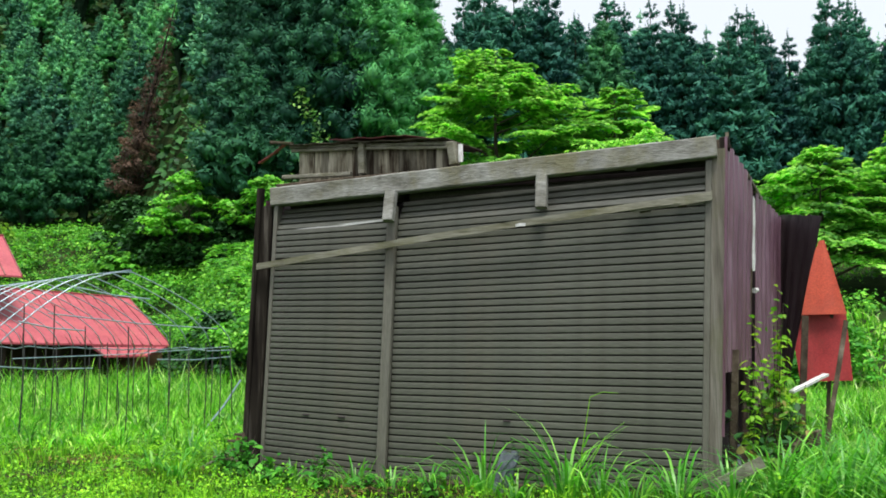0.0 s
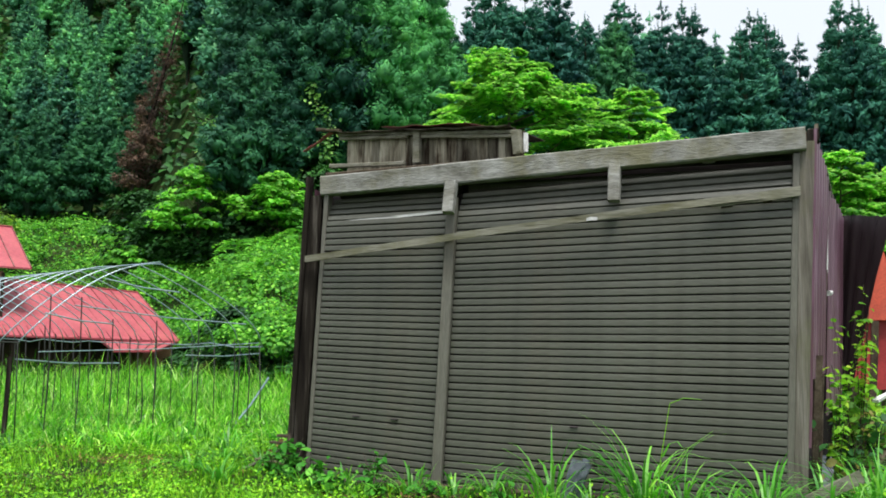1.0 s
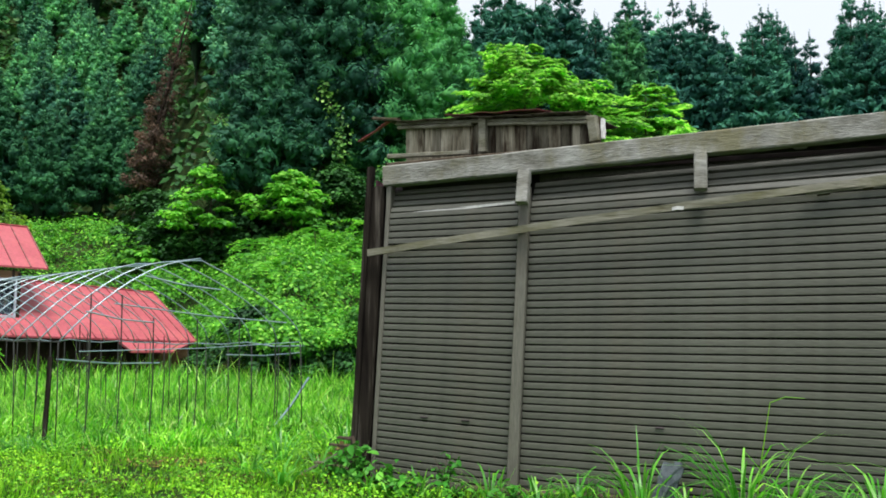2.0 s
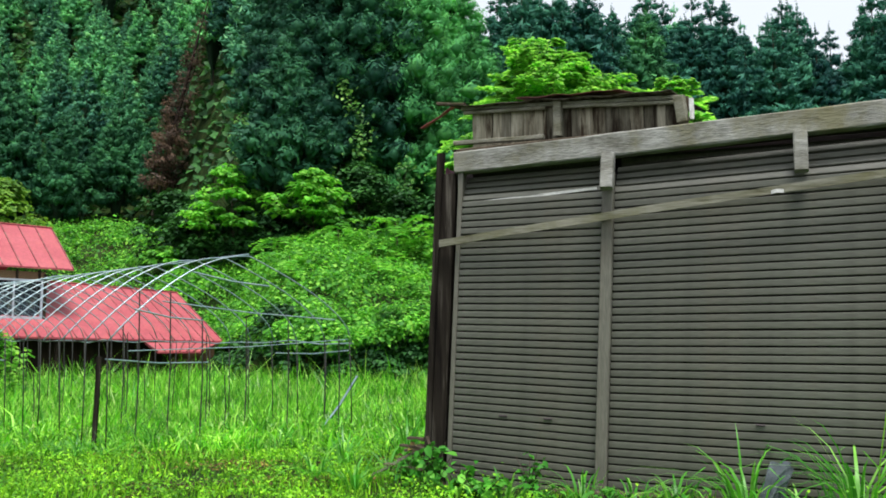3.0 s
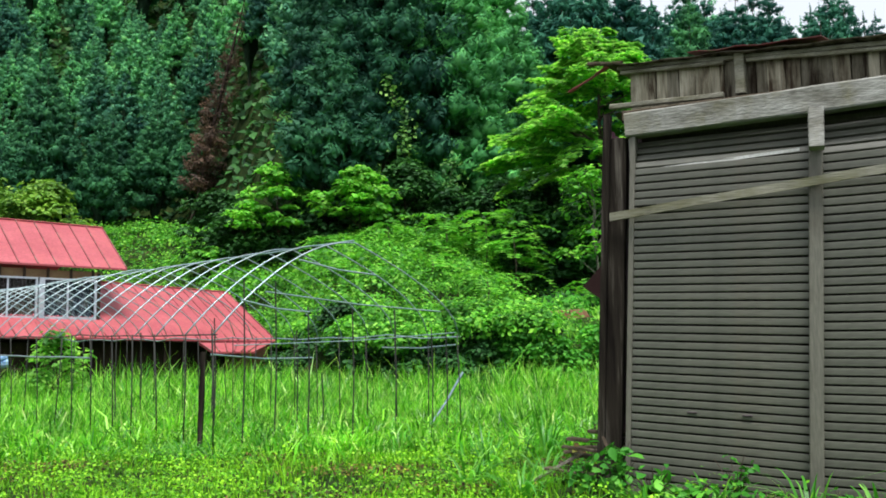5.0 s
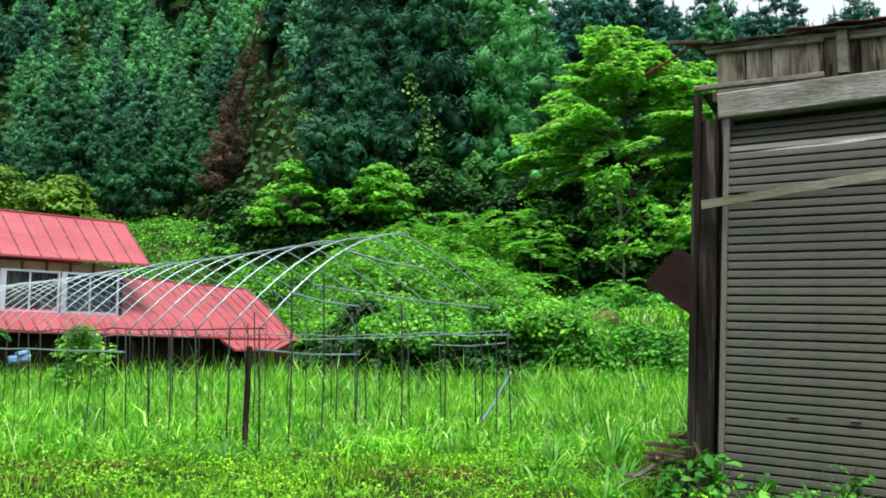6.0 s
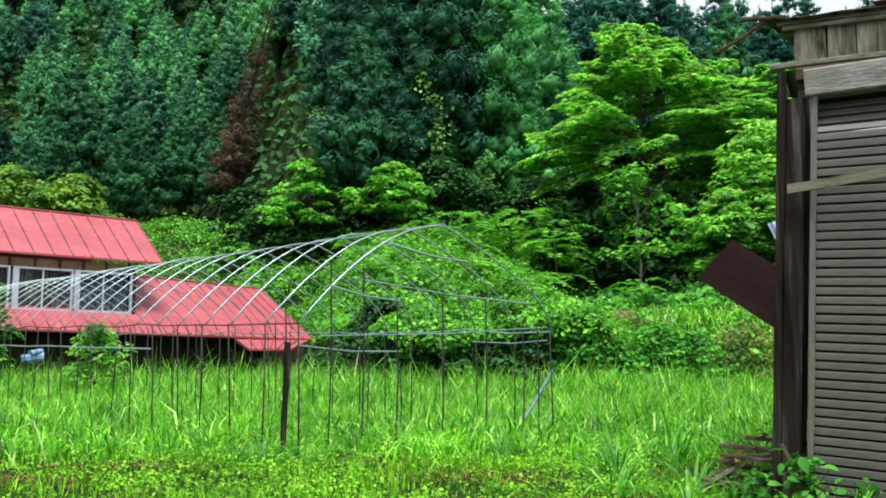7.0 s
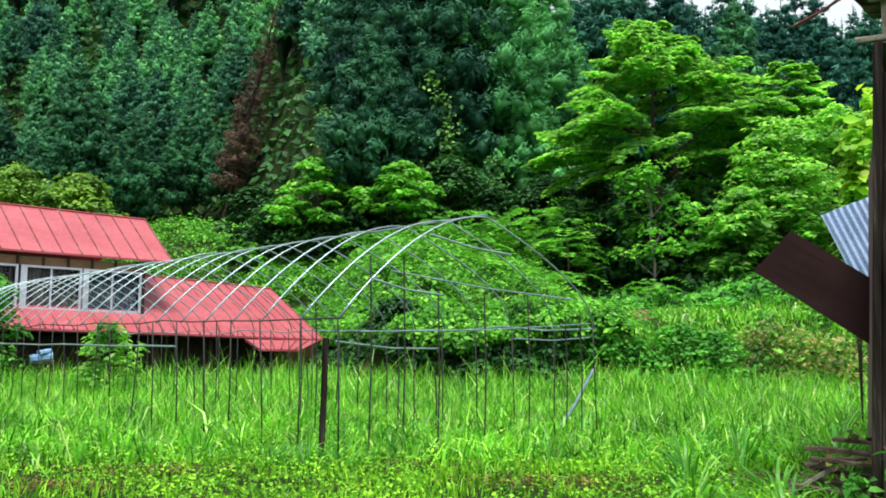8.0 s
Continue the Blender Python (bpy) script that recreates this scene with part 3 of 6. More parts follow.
def shutter(name, u0, u1, left, right, low, high, label):
    """A closed roller shutter; left and right: (height, pitch) of its slats at either end, counted from low to high."""
    (zl, pl), (zr, pr) = left, right
    top = zl + high * pl + 0.06
    curtain = part(name, timber((u0 + LEAN * (top - 3.2), 0.27, top), (u1 + LEAN * (top - 3.2), 0.27, top), 0.12, 0.1, (0, 1, 0), 2, 0.001, 0.3, 1), M_GUIDE, shed, label)
    me = slat_mesh(u1 - u0, pl - GROOVE, pr - GROOVE)
    me.materials.append(M_SLAT)
    rng = np.random.default_rng(len(name) + high)
    for k in range(low, high):
        z, z_end = zl + k * pl, zr + k * pr
        ob = new("slat", me)
        back = shutter_face((u0 + u1) / 2, z)
        ob.matrix_basis = pose(u0 + LEAN * (z - 3.2), back + 0.0015 * rng.normal(), z + 0.0006 * rng.normal(), -math.degrees(math.atan((shutter_face(0, z + 0.05) - shutter_face(0, z)) / 0.05)) + 0.3 * rng.normal(), math.degrees((z - z_end) / (u1 - u0)) + 0.03 * rng.normal(), 0)
        ob.parent = curtain
    z, z_end = zl + low * pl - 0.035, zr + low * pr - 0.035
    part("bottom_rail", timber((u0 + LEAN * (z - 3.2), -0.03, z), (u1 + LEAN * (z - 3.2), -0.03, z_end), 0.03, 0.06, (0, 1, 0), 3, 0.001, 0.1, 2), M_GUIDE, curtain)
    return curtain


narrow = shutter("narrow_shutter", 0.055, 1.425, (2.003, 0.0658), (1.975, 0.0690), -28, 16, "narrow closed grey roller shutter")
wide = shutter("wide_shutter", 1.525, 4.68, (1.252, 0.0690), (1.204, 0.0749), -16, 26, "wide closed grey roller shutter")
for curtain, zz, uu in ((narrow, 0.752, 0.54), (narrow, 0.732, 0.965), (wide, 0.715, 2.79)):
    back = shutter_face(uu, zz) - 0.006
    part("pull_handle", timber((uu - 0.038 + LEAN * (zz - 3.2), back, zz), (uu + 0.038 + LEAN * (zz - 3.2), back, zz - 0.003), 0.02, 0.016, (0, 1, 0), 2, 0.001, 0.25, 1), M_DARKTIN, curtain, "dark recessed pull handle")
part("centre_mullion", leaned(timber((1.471, -0.105, 0.06), (1.471, -0.105, 2.95), 0.105, 0.075, (1, 0, 0), 8, 0.001, 0.12, 3)), M_GUIDE, shed, "grey metal shutter mullion")
# added unseen backing that keeps the slits between the slats dark
part("inner_lining", timber((-0.1, 0.36, 1.62), (4.75, 0.36, 1.62), 0.02, 3.2, (0, 1, 0), 2, 0.0, 0.1, 3), M_DARKTIN, shed)
part("shutter_guide", leaned(timber((4.70, 0.0, 0.06), (4.70, 0.0, 3.2), 0.06, 0.15, (1, 0, 0), 8, 0.002, 0.12, 4)), M_GUIDE, shed, "grey metal shutter guide")
part("shutter_guide", leaned(timber((0.03, 0.0, 0.06), (0.03, 0.0, 3.1), 0.045, 0.12, (1, 0, 0), 8, 0.002, 0.12, 5)), M_GUIDE, shed, "grey metal shutter guide")
part("sill_plank", timber((0.9, -0.12, 0.09), (3.3, -0.16, 0.07), 0.14, 0.07, (0, 1, 0), 5, 0.012, 0.15, 6), M_ROTTEN, shed, "crumbling brown sill plank")

# side, back and roof sheets
part("side_wall", ribbed(lean(-0.17, 0.06, 0.1), (0.05, 4.4, 0), (LEAN * 3.05, 0, 3.05), 22, 0.012, rows=2), M_TIN, shed)
part("back_wall", ribbed(lean(-0.1, 4.45, 0.1), (5.45, 0, 0), (LEAN * 2.9, 0, 2.9), 26, 0.012, rows=2), M_DARKTIN, shed)
part("roof_sheet", ribbed((-0.2, 0.30, 3.37), (5.1, 0, 0.05), (0.25, 4.3, -0.2), 26, 0.012, rows=2), M_DARKTIN, shed, "dark rusted metal roof sheet")
part("side_sheet", ribbed((4.855 - 0.11, 0.02, 1.18), (0.225, 1.78, 0.04), (0.118, 0.0, 2.22), 6, 0.016, (0.118, 0, 2.08), 0.004, 8, 4, 1.2, 0.012, 3), M_TIN, shed, "purple-brown ribbed metal side sheet")
part("side_batten", leaned(timber((4.855, -0.03, 0.6), (4.855, -0.03, 3.42), 0.028, 0.03, (1, 0, 0), 8, 0.002, 0.15, 6)), M_TIN, shed, "pinkish metal corner flashing")
part("side_flashing", leaned(timber((4.858, 0.005, 3.3), (4.865, 0.01, 3.47), 0.03, 0.05, (1, 0, 0), 2, 0.004, 0.15, 6)), M_FENCE, shed)
part("side_sheet", ribbed((4.99, 2.15, 0.75), (0.33, 2.3, 0.0), (0.125, 0.0, 2.5), 7, 0.014, (0.125, 0, 2.44), 0.004, 8, 4, 1.2, 0.02, 4), M_TIN, shed, "purple-brown ribbed metal side sheet")
part("bent_flap", ribbed((5.27, 4.40, 0.95), (0.15, -0.35, 0.03), (0.12, 0.06, 2.32), 4, 0.010, (0.49, -0.50, 2.12), 0.004, 8, 6, 1.0, 0.03, 6), M_DARKTIN, shed, "dark bent-out metal sheet")
part("top_rail", timber((5.02, 1.4, 3.30), (5.14, 2.5, 3.22), 0.05, 0.07, (0, 0, 1), 3, 0.004, 0.15, 6), M_FENCE, shed, "pale exposed roof rail end")
# white strip put in for the daylight that comes through the gap
part("gap_lining", ribbed((5.035, 1.96, 2.3), (0.03, 0.16, 0), (0.04, 0, 0.85), 1, 0.004, rows=6, wear=0.02), M_WHITE, shed, "white strip standing for daylight in the gap")
part("bracket", timber((5.045, 1.86, 2.06), (5.07, 1.93, 2.07), 0.05, 0.06, (0, 0, 1), 1, 0.004, 0.3, 6), M_WHITE, shed)
part("stud", leaned(timber((5.02, 1.7, 0.05), (5.05, 1.75, 2.3), 0.07, 0.07, (1, 0, 0), 5, 0.006, 0.15, 6)), M_ROTTEN, shed)
part("stud", leaned(timber((4.93, 0.5, 0.05), (4.94, 0.5, 1.4), 0.08, 0.08, (1, 0, 0), 5, 0.01, 0.15, 7)), M_ROTTEN, shed)
part("floor_slab", timber((-0.2, 2.25, 0.05), (5.2, 2.25, 0.05), 4.4, 0.1, (0, 1, 0), 2, 0.0, 0.1, 7), M_STONE, shed)

# the raised remains of the roof, boards under a strip of tin
attic = part("roof_remnant", join(
    timber((-0.12, 0.30, 3.83), (2.06, 0.30, 3.665), 0.05, 0.035, (0, 1, 0), 6, 0.006, 0.15, 1),
    timber((-0.08, 0.28, 3.775), (0.80, 0.28, 3.725), 0.04, 0.035, (0, 1, 0), 4, 0.006, 0.15, 2),
    timber((0.98, 0.28, 3.71), (2.04, 0.28, 3.62), 0.04, 0.03, (0, 1, 0), 4, 0.006, 0.15, 3)), M_BOARD, shed, "raised remains of the roof, boarded in front")
rng = np.random.default_rng(5)
u = -0.02
while u < 2.0:
    w = float(rng.uniform(0.075, 0.135))
    z1 = 3.835 - 0.075 * u
    part("wall_board", timber((u + w / 2, 0.335 + rng.uniform(-0.008, 0.008), 3.36), (u + w / 2 + rng.uniform(-0.01, 0.01), 0.335, z1 - 0.03 + rng.uniform(-0.02, 0.0)), w * 1.0, 0.018, (1, 0, 0), 2, 0.004, 0.15, int(rng.integers(99))), M_FENCE, attic)
    u += w + float(rng.uniform(0.0, 0.008))
part("stud", timber((0.925, 0.27, 3.42), (0.93, 0.27, 3.775), 0.075, 0.07, (1, 0, 0), 2, 0.005, 0.12, 4), M_BOARD, attic)
part("stud", timber((2.05, 0.29, 3.44), (2.02, 0.29, 3.665), 0.085, 0.07, (1, 0, 0), 2, 0.006, 0.12, 5), M_BOARD, attic, "pale split end post")
part("end_sheet", ribbed((2.11, 0.27, 3.46), (0.02, 0.05, 0), (0.0, 0, 0.19), 1, 0.004, rows=3, wear=0.015), M_WHITE, attic, "peeling white edge")
part("rail", timber((-0.16, 0.22, 3.445), (0.80, 0.24, 3.42), 0.05, 0.045, (0, 1, 0), 4, 0.008, 0.15, 6), M_BOARD, attic)
# added hidden board that stops sky showing between the wall boards
part("lining", timber((-0.02, 0.375, 3.585), (2.06, 0.375, 3.50), 0.02, 0.38, (0, 1, 0), 2, 0.002, 0.05, 6), M_ROTTEN, attic)
part("back_board", timber((0.05, 0.80, 3.60), (1.55, 0.80, 3.56), 0.04, 0.34, (0, 1, 0), 2, 0.004, 0.05, 6), M_ROTTEN, attic)
part("tin_strip", ribbed((-0.22, 0.20, 3.86), (2.2, 0, -0.15), (0, 0.75, 0.0), 5, 0.006, thick=0.006, rows=2, wear=0.03, seed=3), M_FENCE, attic, "decayed board covering")
part("tin_strip", ribbed((0.55, 0.17, 3.832), (1.0, 0.0, -0.05), (0.0, 0.6, 0.05), 3, 0.006, thick=0.005, rows=2, wear=0.02, seed=4), M_SEAM, attic, "rusty red tin strip")
part("tin_strip", ribbed((-0.14, 0.24, 3.885), (-0.44, 0.0, -0.23), (-0.0, 0.06, 0.004), 1, 0.003, thick=0.006, rows=2, wear=0.012, seed=5), M_ROOF, attic, "torn red tin strip hanging down")
part("splinter", timber((-0.36, 0.22, 3.90), (-0.05, 0.24, 3.86), 0.05, 0.03, (0, 1, 0), 2, 0.008, 0.2, 6), M_ROTTEN, attic)
# it has slid askew: one end farther back and higher
askew = pose(2.13, -0.01, -0.062, 0, 0, -17.6) @ Matrix(((1.14, 0, 0, 0), (0, 1, 0, 0), (-0.07, 0, 1, 0), (0, 0, 0, 1))) @ pose(-2.06, -0.29, 0)
for ob in [attic] + list(attic.children):
    ob.data.transform(askew)

# things leaning on or lying round the shed
ob = part("brown_metal_sheet", ribbed((0, 0, 0), (0.40, 0.06, 0.44), (1.55, -0.1, -1.12), 1, 0.004, thick=0.008, rows=3, wear=0.006), M_BROWNTIN)
ob.matrix_basis = SHED_POSE @ pose(-1.36, 3.78, 2.07)
tagged(ob, "dark brown metal sheet sticking out behind the shed", "metal sheet")
ob = part("blue_metal_sheet", ribbed((0, 0, 0), (1.2, -0.15, 0.40), (0.42, 0.0, -1.0), 16, 0.011, thick=0.004, per=6, rows=3, wear=0.01), M_BLUETIN)
ob.matrix_basis = SHED_POSE @ pose(-0.66, 5.35, 2.88)
tagged(ob, "pale blue ribbed metal sheet behind the shed", "metal sheet")

red_sheet = thing("red_metal_sheet", SHED_POSE @ pose(6.27, 6.1, 0.0), "upright red tin sheet of two overlapping pieces", "metal sheet")
part("lower_sheet", ribbed((-0.64, 0.0, 0.9), (0.74, 0.0, 0.02), (-0.1, 0.1, 1.06), 2, 0.004, (-0.03, 0.1, 1.0), 0.006, 6, 3, wear=0.008), M_REDTIN2, red_sheet, "dark red lower piece")
part("upper_sheet", ribbed((-0.77, -0.03, 1.92), (0.84, 0.0, 0.0), (0.52, 0.1, 1.15), 2, 0.004, (-0.25, 0.1, 1.15), 0.006, 6, 3, wear=0.008), M_REDTIN, red_sheet, "orange-red upper piece")
part("prop", timber((-0.3, 0.12, 0.05), (-0.1, 0.12, 2.3), 0.06, 0.06, (1, 0, 0), 3, 0.004, 0.15, 2), M_ROTTEN, red_sheet)


def lone_timber(name, p0, p1, w, h, mat, label, category, seed, side=(0, 1, 0), group=""):
    c = Vector(p0)
    ob = part(name, timber((0, 0, 0), Vector(p1) - c, w, h, side, 5, 0.008, 0.12, seed), mat)
    ob.matrix_basis = SHED_POSE @ pose(*c)
    return tagged(ob, label, category, group)


lone_timber("leaning_post", (5.48, 2.9, 0.1), (5.62, 3.05, 1.80), 0.08, 0.05, M_ROTTEN, "dark weathered post leaning beside the shed", "post", 1, (1, 0, 0))
lone_timber("leaning_stake", (5.75, 3.1, 0.1), (6.12, 3.6, 1.75), 0.06, 0.05, M_ROTTEN, "dark leaning wooden stake", "stake", 2, (1, 0, 0))
lone_timber("white_plank", (5.36, 0.95, 0.97), (5.74, 1.8, 1.12), 0.055, 0.03, M_WHITE, "white painted plank lying on debris", "plank", 3, (1, 0, 0))
lone_timber("fallen_plank", (4.57, -0.75, 0.2), (5.06, -0.72, 0.46), 0.10, 0.03, M_BOARD, "grey plank lying in the grass", "plank", 4, (0, 0, 1))
lone_timber("fallen_post", (5.05, 0.1, 0.12), (5.4, 0.8, 0.5), 0.06, 0.06, M_ROTTEN, "dark rotting post lying among weeds", "post", 5, (1, 0, 0))
lone_timber("propped_stick", (-0.02, -0.42, 0.08), (-0.30, -0.16, 0.55), 0.028, 0.03, M_ROTTEN, "dark stick propped against the corner", "stick", 6, (1, 0, 0))
lone_timber("leaning_rubble_post", (5.0, 1.0, 0.05), (5.25, 1.2, 1.15), 0.12, 0.09, M_ROTTEN, "broken dark post stump", "post", 7, (1, 0, 0))
rng = np.random.default_rng(8)
for i in range(12):
    a = float(rng.uniform(-0.25, 0.25))
    long = float(rng.uniform(0.32, 0.6))
    c = (-0.92 + 0.02 * i + rng.uniform(-0.08, 0.1), 0.42 + rng.uniform(-0.2, 0.4), 0.13 + 0.036 * i)
    lone_timber("rotten_plank", c, (c[0] + long * math.cos(a), c[1] + long * math.sin(a), c[2] + rng.uniform(-0.07, 0.07)), rng.uniform(0.07, 0.16), rng.uniform(0.016, 0.034), M_ROTTEN if i % 3 else M_HEAP, "rotten plank in a collapsed heap", "plank", i, (0.1, 1, 0), "heap of rotten planks")
lone_timber("slanting_stick", (-1.02, 0.12, 0.12), (-0.6, 0.3, 0.36), 0.035, 0.03, M_POST, "grey stick slanting out of the plank heap", "stick", 61, (0, 1, 0))
lv = np.stack([rng.uniform(-0.95, -0.25, 45), rng.uniform(-0.05, 0.75, 45), np.zeros(45)], 1)
lv[:, 2] = 0.12 + 0.5 * np.clip(1 - np.hypot((lv[:, 0] + 0.45) / 0.5, (lv[:, 1] - 0.45) / 0.6), 0, 1) + rng.uniform(0, 0.05, 45)
ob = part("dead_leaves", tri_mesh("dead_leaves", *leaves(lv, np.array([0, 0, 1.0]) + 0.5 * rng.normal(size=(45, 3)), rng.uniform(0.025, 0.06, 45), 1.5, None, 0.2, rng)), M_DEADLEAF)
ob.matrix_basis = SHED_POSE
tagged(ob, "brown dead leaves on the rotten planks", "leaves", kind="stuff")
for i in range(5):
    c = (4.95 + rng.uniform(-0.1, 0.3), 0.2 + rng.uniform(0, 1.4), 0.12 + 0.07 * i)
    a = float(rng.uniform(0.5, 1.6))
    lone_timber("rubble_board", c, (c[0] + 0.8 * math.cos(a), c[1] + 0.8 * math.sin(a), c[2] + rng.uniform(-0.1, 0.2)), 0.14, 0.04, M_ROTTEN, "broken dark board among weeds", "board", i + 20, (0, 0, 1), "broken boards beside the shed")

# a broken slab standing in the grass
slab = part("broken_slab", join(timber((0, 0, 0), (0.13, 0.02, 0.42), 0.17, 0.05, (1, 0, 0.0), 5, 0.02, 0.2, 4), timber((0.07, 0.03, 0), (0.17, 0.04, 0.44), 0.06, 0.04, (1, 0, 0), 3, 0.015, 0.2, 5)), M_STONE)
slab.matrix_basis = SHED_POSE @ pose(2.68, -0.54, 0.03)
tagged(slab, "broken grey slab standing in the grass", "slab")

# ---- the bare pipe frame of a greenhouse ----
GH = pose(-6.20, 12.75, 0.1, 0, 0, 44.5)
SPAN, EAVE, APEX, STEP, HOOPS = 3.84, 1.40, 2.61, 0.715, 24
RIDGE = 2.0
greenhouse = thing("greenhouse_frame", GH, "bare greenhouse frame of pale bent pipes", "greenhouse frame")


def arch_points(n=15):
    """A pointed arch: a round haunch up to the ridge on one side, straighter and steeper at its foot on the other."""
    pts = []
    for i in range(n + 1):
        k = i / n
        pts.append((RIDGE * k, 0, EAVE + (APEX - EAVE) * math.sin(math.pi / 2 * k ** 0.93)))
    for i in range(1, n + 1):
        k = 1 - (i / n) ** 0.8
        pts.append((SPAN - (SPAN - RIDGE) * k, 0, EAVE + (APEX - EAVE) * k ** 0.56))
    return pts


hoop_me = poly_mesh("hoop", *tube(arch_points(), 0.0098, 6))
rounded(hoop_me).materials.append(M_PIPE)
leg_me = poly_mesh("leg", *tube([(0, 0, -0.1), (0.01, 0.004, 0.7), (0, 0, EAVE + 0.02)], 0.0085, 6))
rounded(leg_me).materials.append(M_RUST)
rng = np.random.default_rng(11)
for k in range(HOOPS):
    lift = 0.012 * k
    tilt = float(rng.normal()) * 1.0
    ob = new("hoop", hoop_me)
    ob.matrix_basis = pose(0, k * STEP, lift, tilt, 0.3 * float(rng.normal()), 0)
    ob.parent = greenhouse
    for x in (0, SPAN):
        ob = new("leg", leg_me)
        ob.matrix_basis = pose(x + 0.02 * float(rng.normal()), k * STEP + 0.02 * float(rng.normal()), lift, 1.2 * float(rng.normal()), 1.6 * float(rng.normal()), 0)
        ob.parent = greenhouse


def wavy(x, z0, z1, y0, y1, n, amp, seed):
    return [(x + 0.02 * noise.noise(Vector((i, seed, 0))), y0 + (y1 - y0) * i / n, z0 + (z1 - z0) * i / n + amp * noise.noise(Vector((i * 0.7, 3, seed)))) for i in range(n + 1)]


L = STEP * (HOOPS - 1)
part("ridge_pipe", tube(wavy(RIDGE, APEX + 0.015, APEX + 0.28, 0, L, 16, 0.02, 1), 0.0125, 6), M_PIPE, greenhouse)
part("side_rail", tube(wavy(-0.02, EAVE, EAVE + 0.30, -0.15, L, 20, 0.05, 2), 0.009, 6), M_RUST, greenhouse)
part("side_rail", tube(wavy(SPAN + 0.02, EAVE - 0.02, EAVE + 0.25, 0, L, 20, 0.06, 3), 0.012, 6), M_PIPE, greenhouse)
part("side_rail", tube(wavy(-0.03, 1.16, 1.36, 3.6, L, 12, 0.03, 4), 0.014, 6), M_PIPE, greenhouse)


def gh_local(p):
    return GH.inverted() @ Vector(p)


for a, b, r in (((-5.78, 13.55, 2.04), (-3.72, 15.39, 1.84), 0.013), ((-5.89, 12.84, 1.90), (-5.24, 13.57, 1.78), 0.014), ((-5.35, 13.50, 2.42), (-4.5, 14.26, 2.28), 0.016),
                ((-6.22, 12.78, 1.28), (-5.3, 14.1, 1.22), 0.013), ((-4.46, 14.57, 1.34), (-3.52, 15.5, 1.37), 0.013), ((-6.0, 12.95, 1.38), (-3.51, 15.41, 1.54), 0.009)):
    a, b = gh_local(a), gh_local(b)
    mid = (a + b) / 2 + Vector((0, 0, -0.03))
    part("cross_pipe", tube([a, a.lerp(mid, 0.6), mid, mid.lerp(b, 0.5), b], r * 0.8, 6), M_PIPE, greenhouse)
for x in (0.42, 0.85, 1.32, 2.0, 2.7, 3.35, 3.62):
    z = 2.05 if x < 1 else 1.75 if x < 3 else 1.5
    part("upright", tube([(x, 0.05, -0.1), (x + 0.03, 0.05, z * 0.5), (x + 0.01, 0.05, z)], 0.009, 6), M_RUST, greenhouse)
for x, y, z in ((1.3, 2.4, 1.7), (2.2, 4.2, 1.6), (3.0, 2.9, 1.55), (2.0, 6.5, 1.6), (1.0, 5.2, 0.9), (3.2, 5.6, 0.9), (2.6, 1.6, 0.9)):
    part("upright", tube([(x, y, -0.1), (x + 0.02, y, z * 0.5), (x - 0.01, y, z)], 0.009, 6), M_RUST, greenhouse)

ob = part("wooden_stake", timber((0, 0, 0), (0.03, 0.0, 1.26), 0.055, 0.05, (1, 0, 0), 8, 0.008, 0.15, 3), M_DARKPOST)
ob.matrix_basis = pose(-6.36, 12.85, 0.05)
tagged(ob, "dark weathered wooden stake beside the greenhouse frame", "stake")
ob = part("fallen_pipe", tube([(0, 0, 0), (0.3, 0.2, 0.42), (0.55, 0.35, 0.85)], 0.019, 6), M_PIPE)
ob.matrix_basis = pose(-3.98, 15.62, 0.12)
tagged(ob, "pale pipe slanting out of the grass", "pipe")

# ---- the farmhouse ----
house = thing("farmhouse", pose(-17.2, 37.7, 0.0, 0, 0, -132.0), "old two-storey farmhouse with faded red tin roofs", "house")


def hp(x, y, z):
    """x along the front, y back into the house."""
    return (x, -y, z)


def box_between(a, b, seed=0, bevel=0.03):
    """A block from the low corner a to the high corner b."""
    (x0, y0, z0), (x1, y1, z1) = a, b
    return timber(hp(x0, (y0 + y1) / 2, (z0 + z1) / 2), hp(x1, (y0 + y1) / 2, (z0 + z1) / 2), abs(y1 - y0), abs(z1 - z0), (0, 1, 0), 2, 0.0, bevel, seed)


def roof_plane(name, x0, x1, xr0, xr1, y0, z0, y1, z1, mat, seams, parent, label="", t0=0.0, t1=0.0):
    """A tin roof plane from the eave (y0, z0) to the ridge (y1, z1), with standing seams as ribs."""
    top = [hp(x0, y0, z0 + t0 * x0), hp(x1, y0, z0 + t0 * x1), hp(xr1, y1, z1 + t1 * xr1), hp(xr0, y1, z1 + t1 * xr0)]
    verts = top + [(x, y, z - 0.07) for x, y, z in top]
    faces = [(0, 1, 2, 3), (7, 6, 5, 4), (0, 4, 5, 1), (1, 5, 6, 2), (2, 6, 7, 3), (3, 7, 4, 0)]
    slope = part(name, (verts, faces), mat, parent, label)
    for i in range(seams + 1):
        k = (i + 0.02) / (seams + 0.04)
        a, b = Vector(top[0]).lerp(Vector(top[1]), k) + Vector((0, 0, 0.012)), Vector(top[3]).lerp(Vector(top[2]), k) + Vector((0, 0, 0.012))
        part("seam", timber(a, b, 0.05, 0.06, (1, 0, 0), 1, 0.0, 0.25, i), M_SEAM, slope)
    return slope


# lower storey and its roof
part("wall", box_between((-6.0, 0.2, 0.0), (14, 7.6, 1.9)), M_HWALL, house, "dark boarded ground-floor wall")
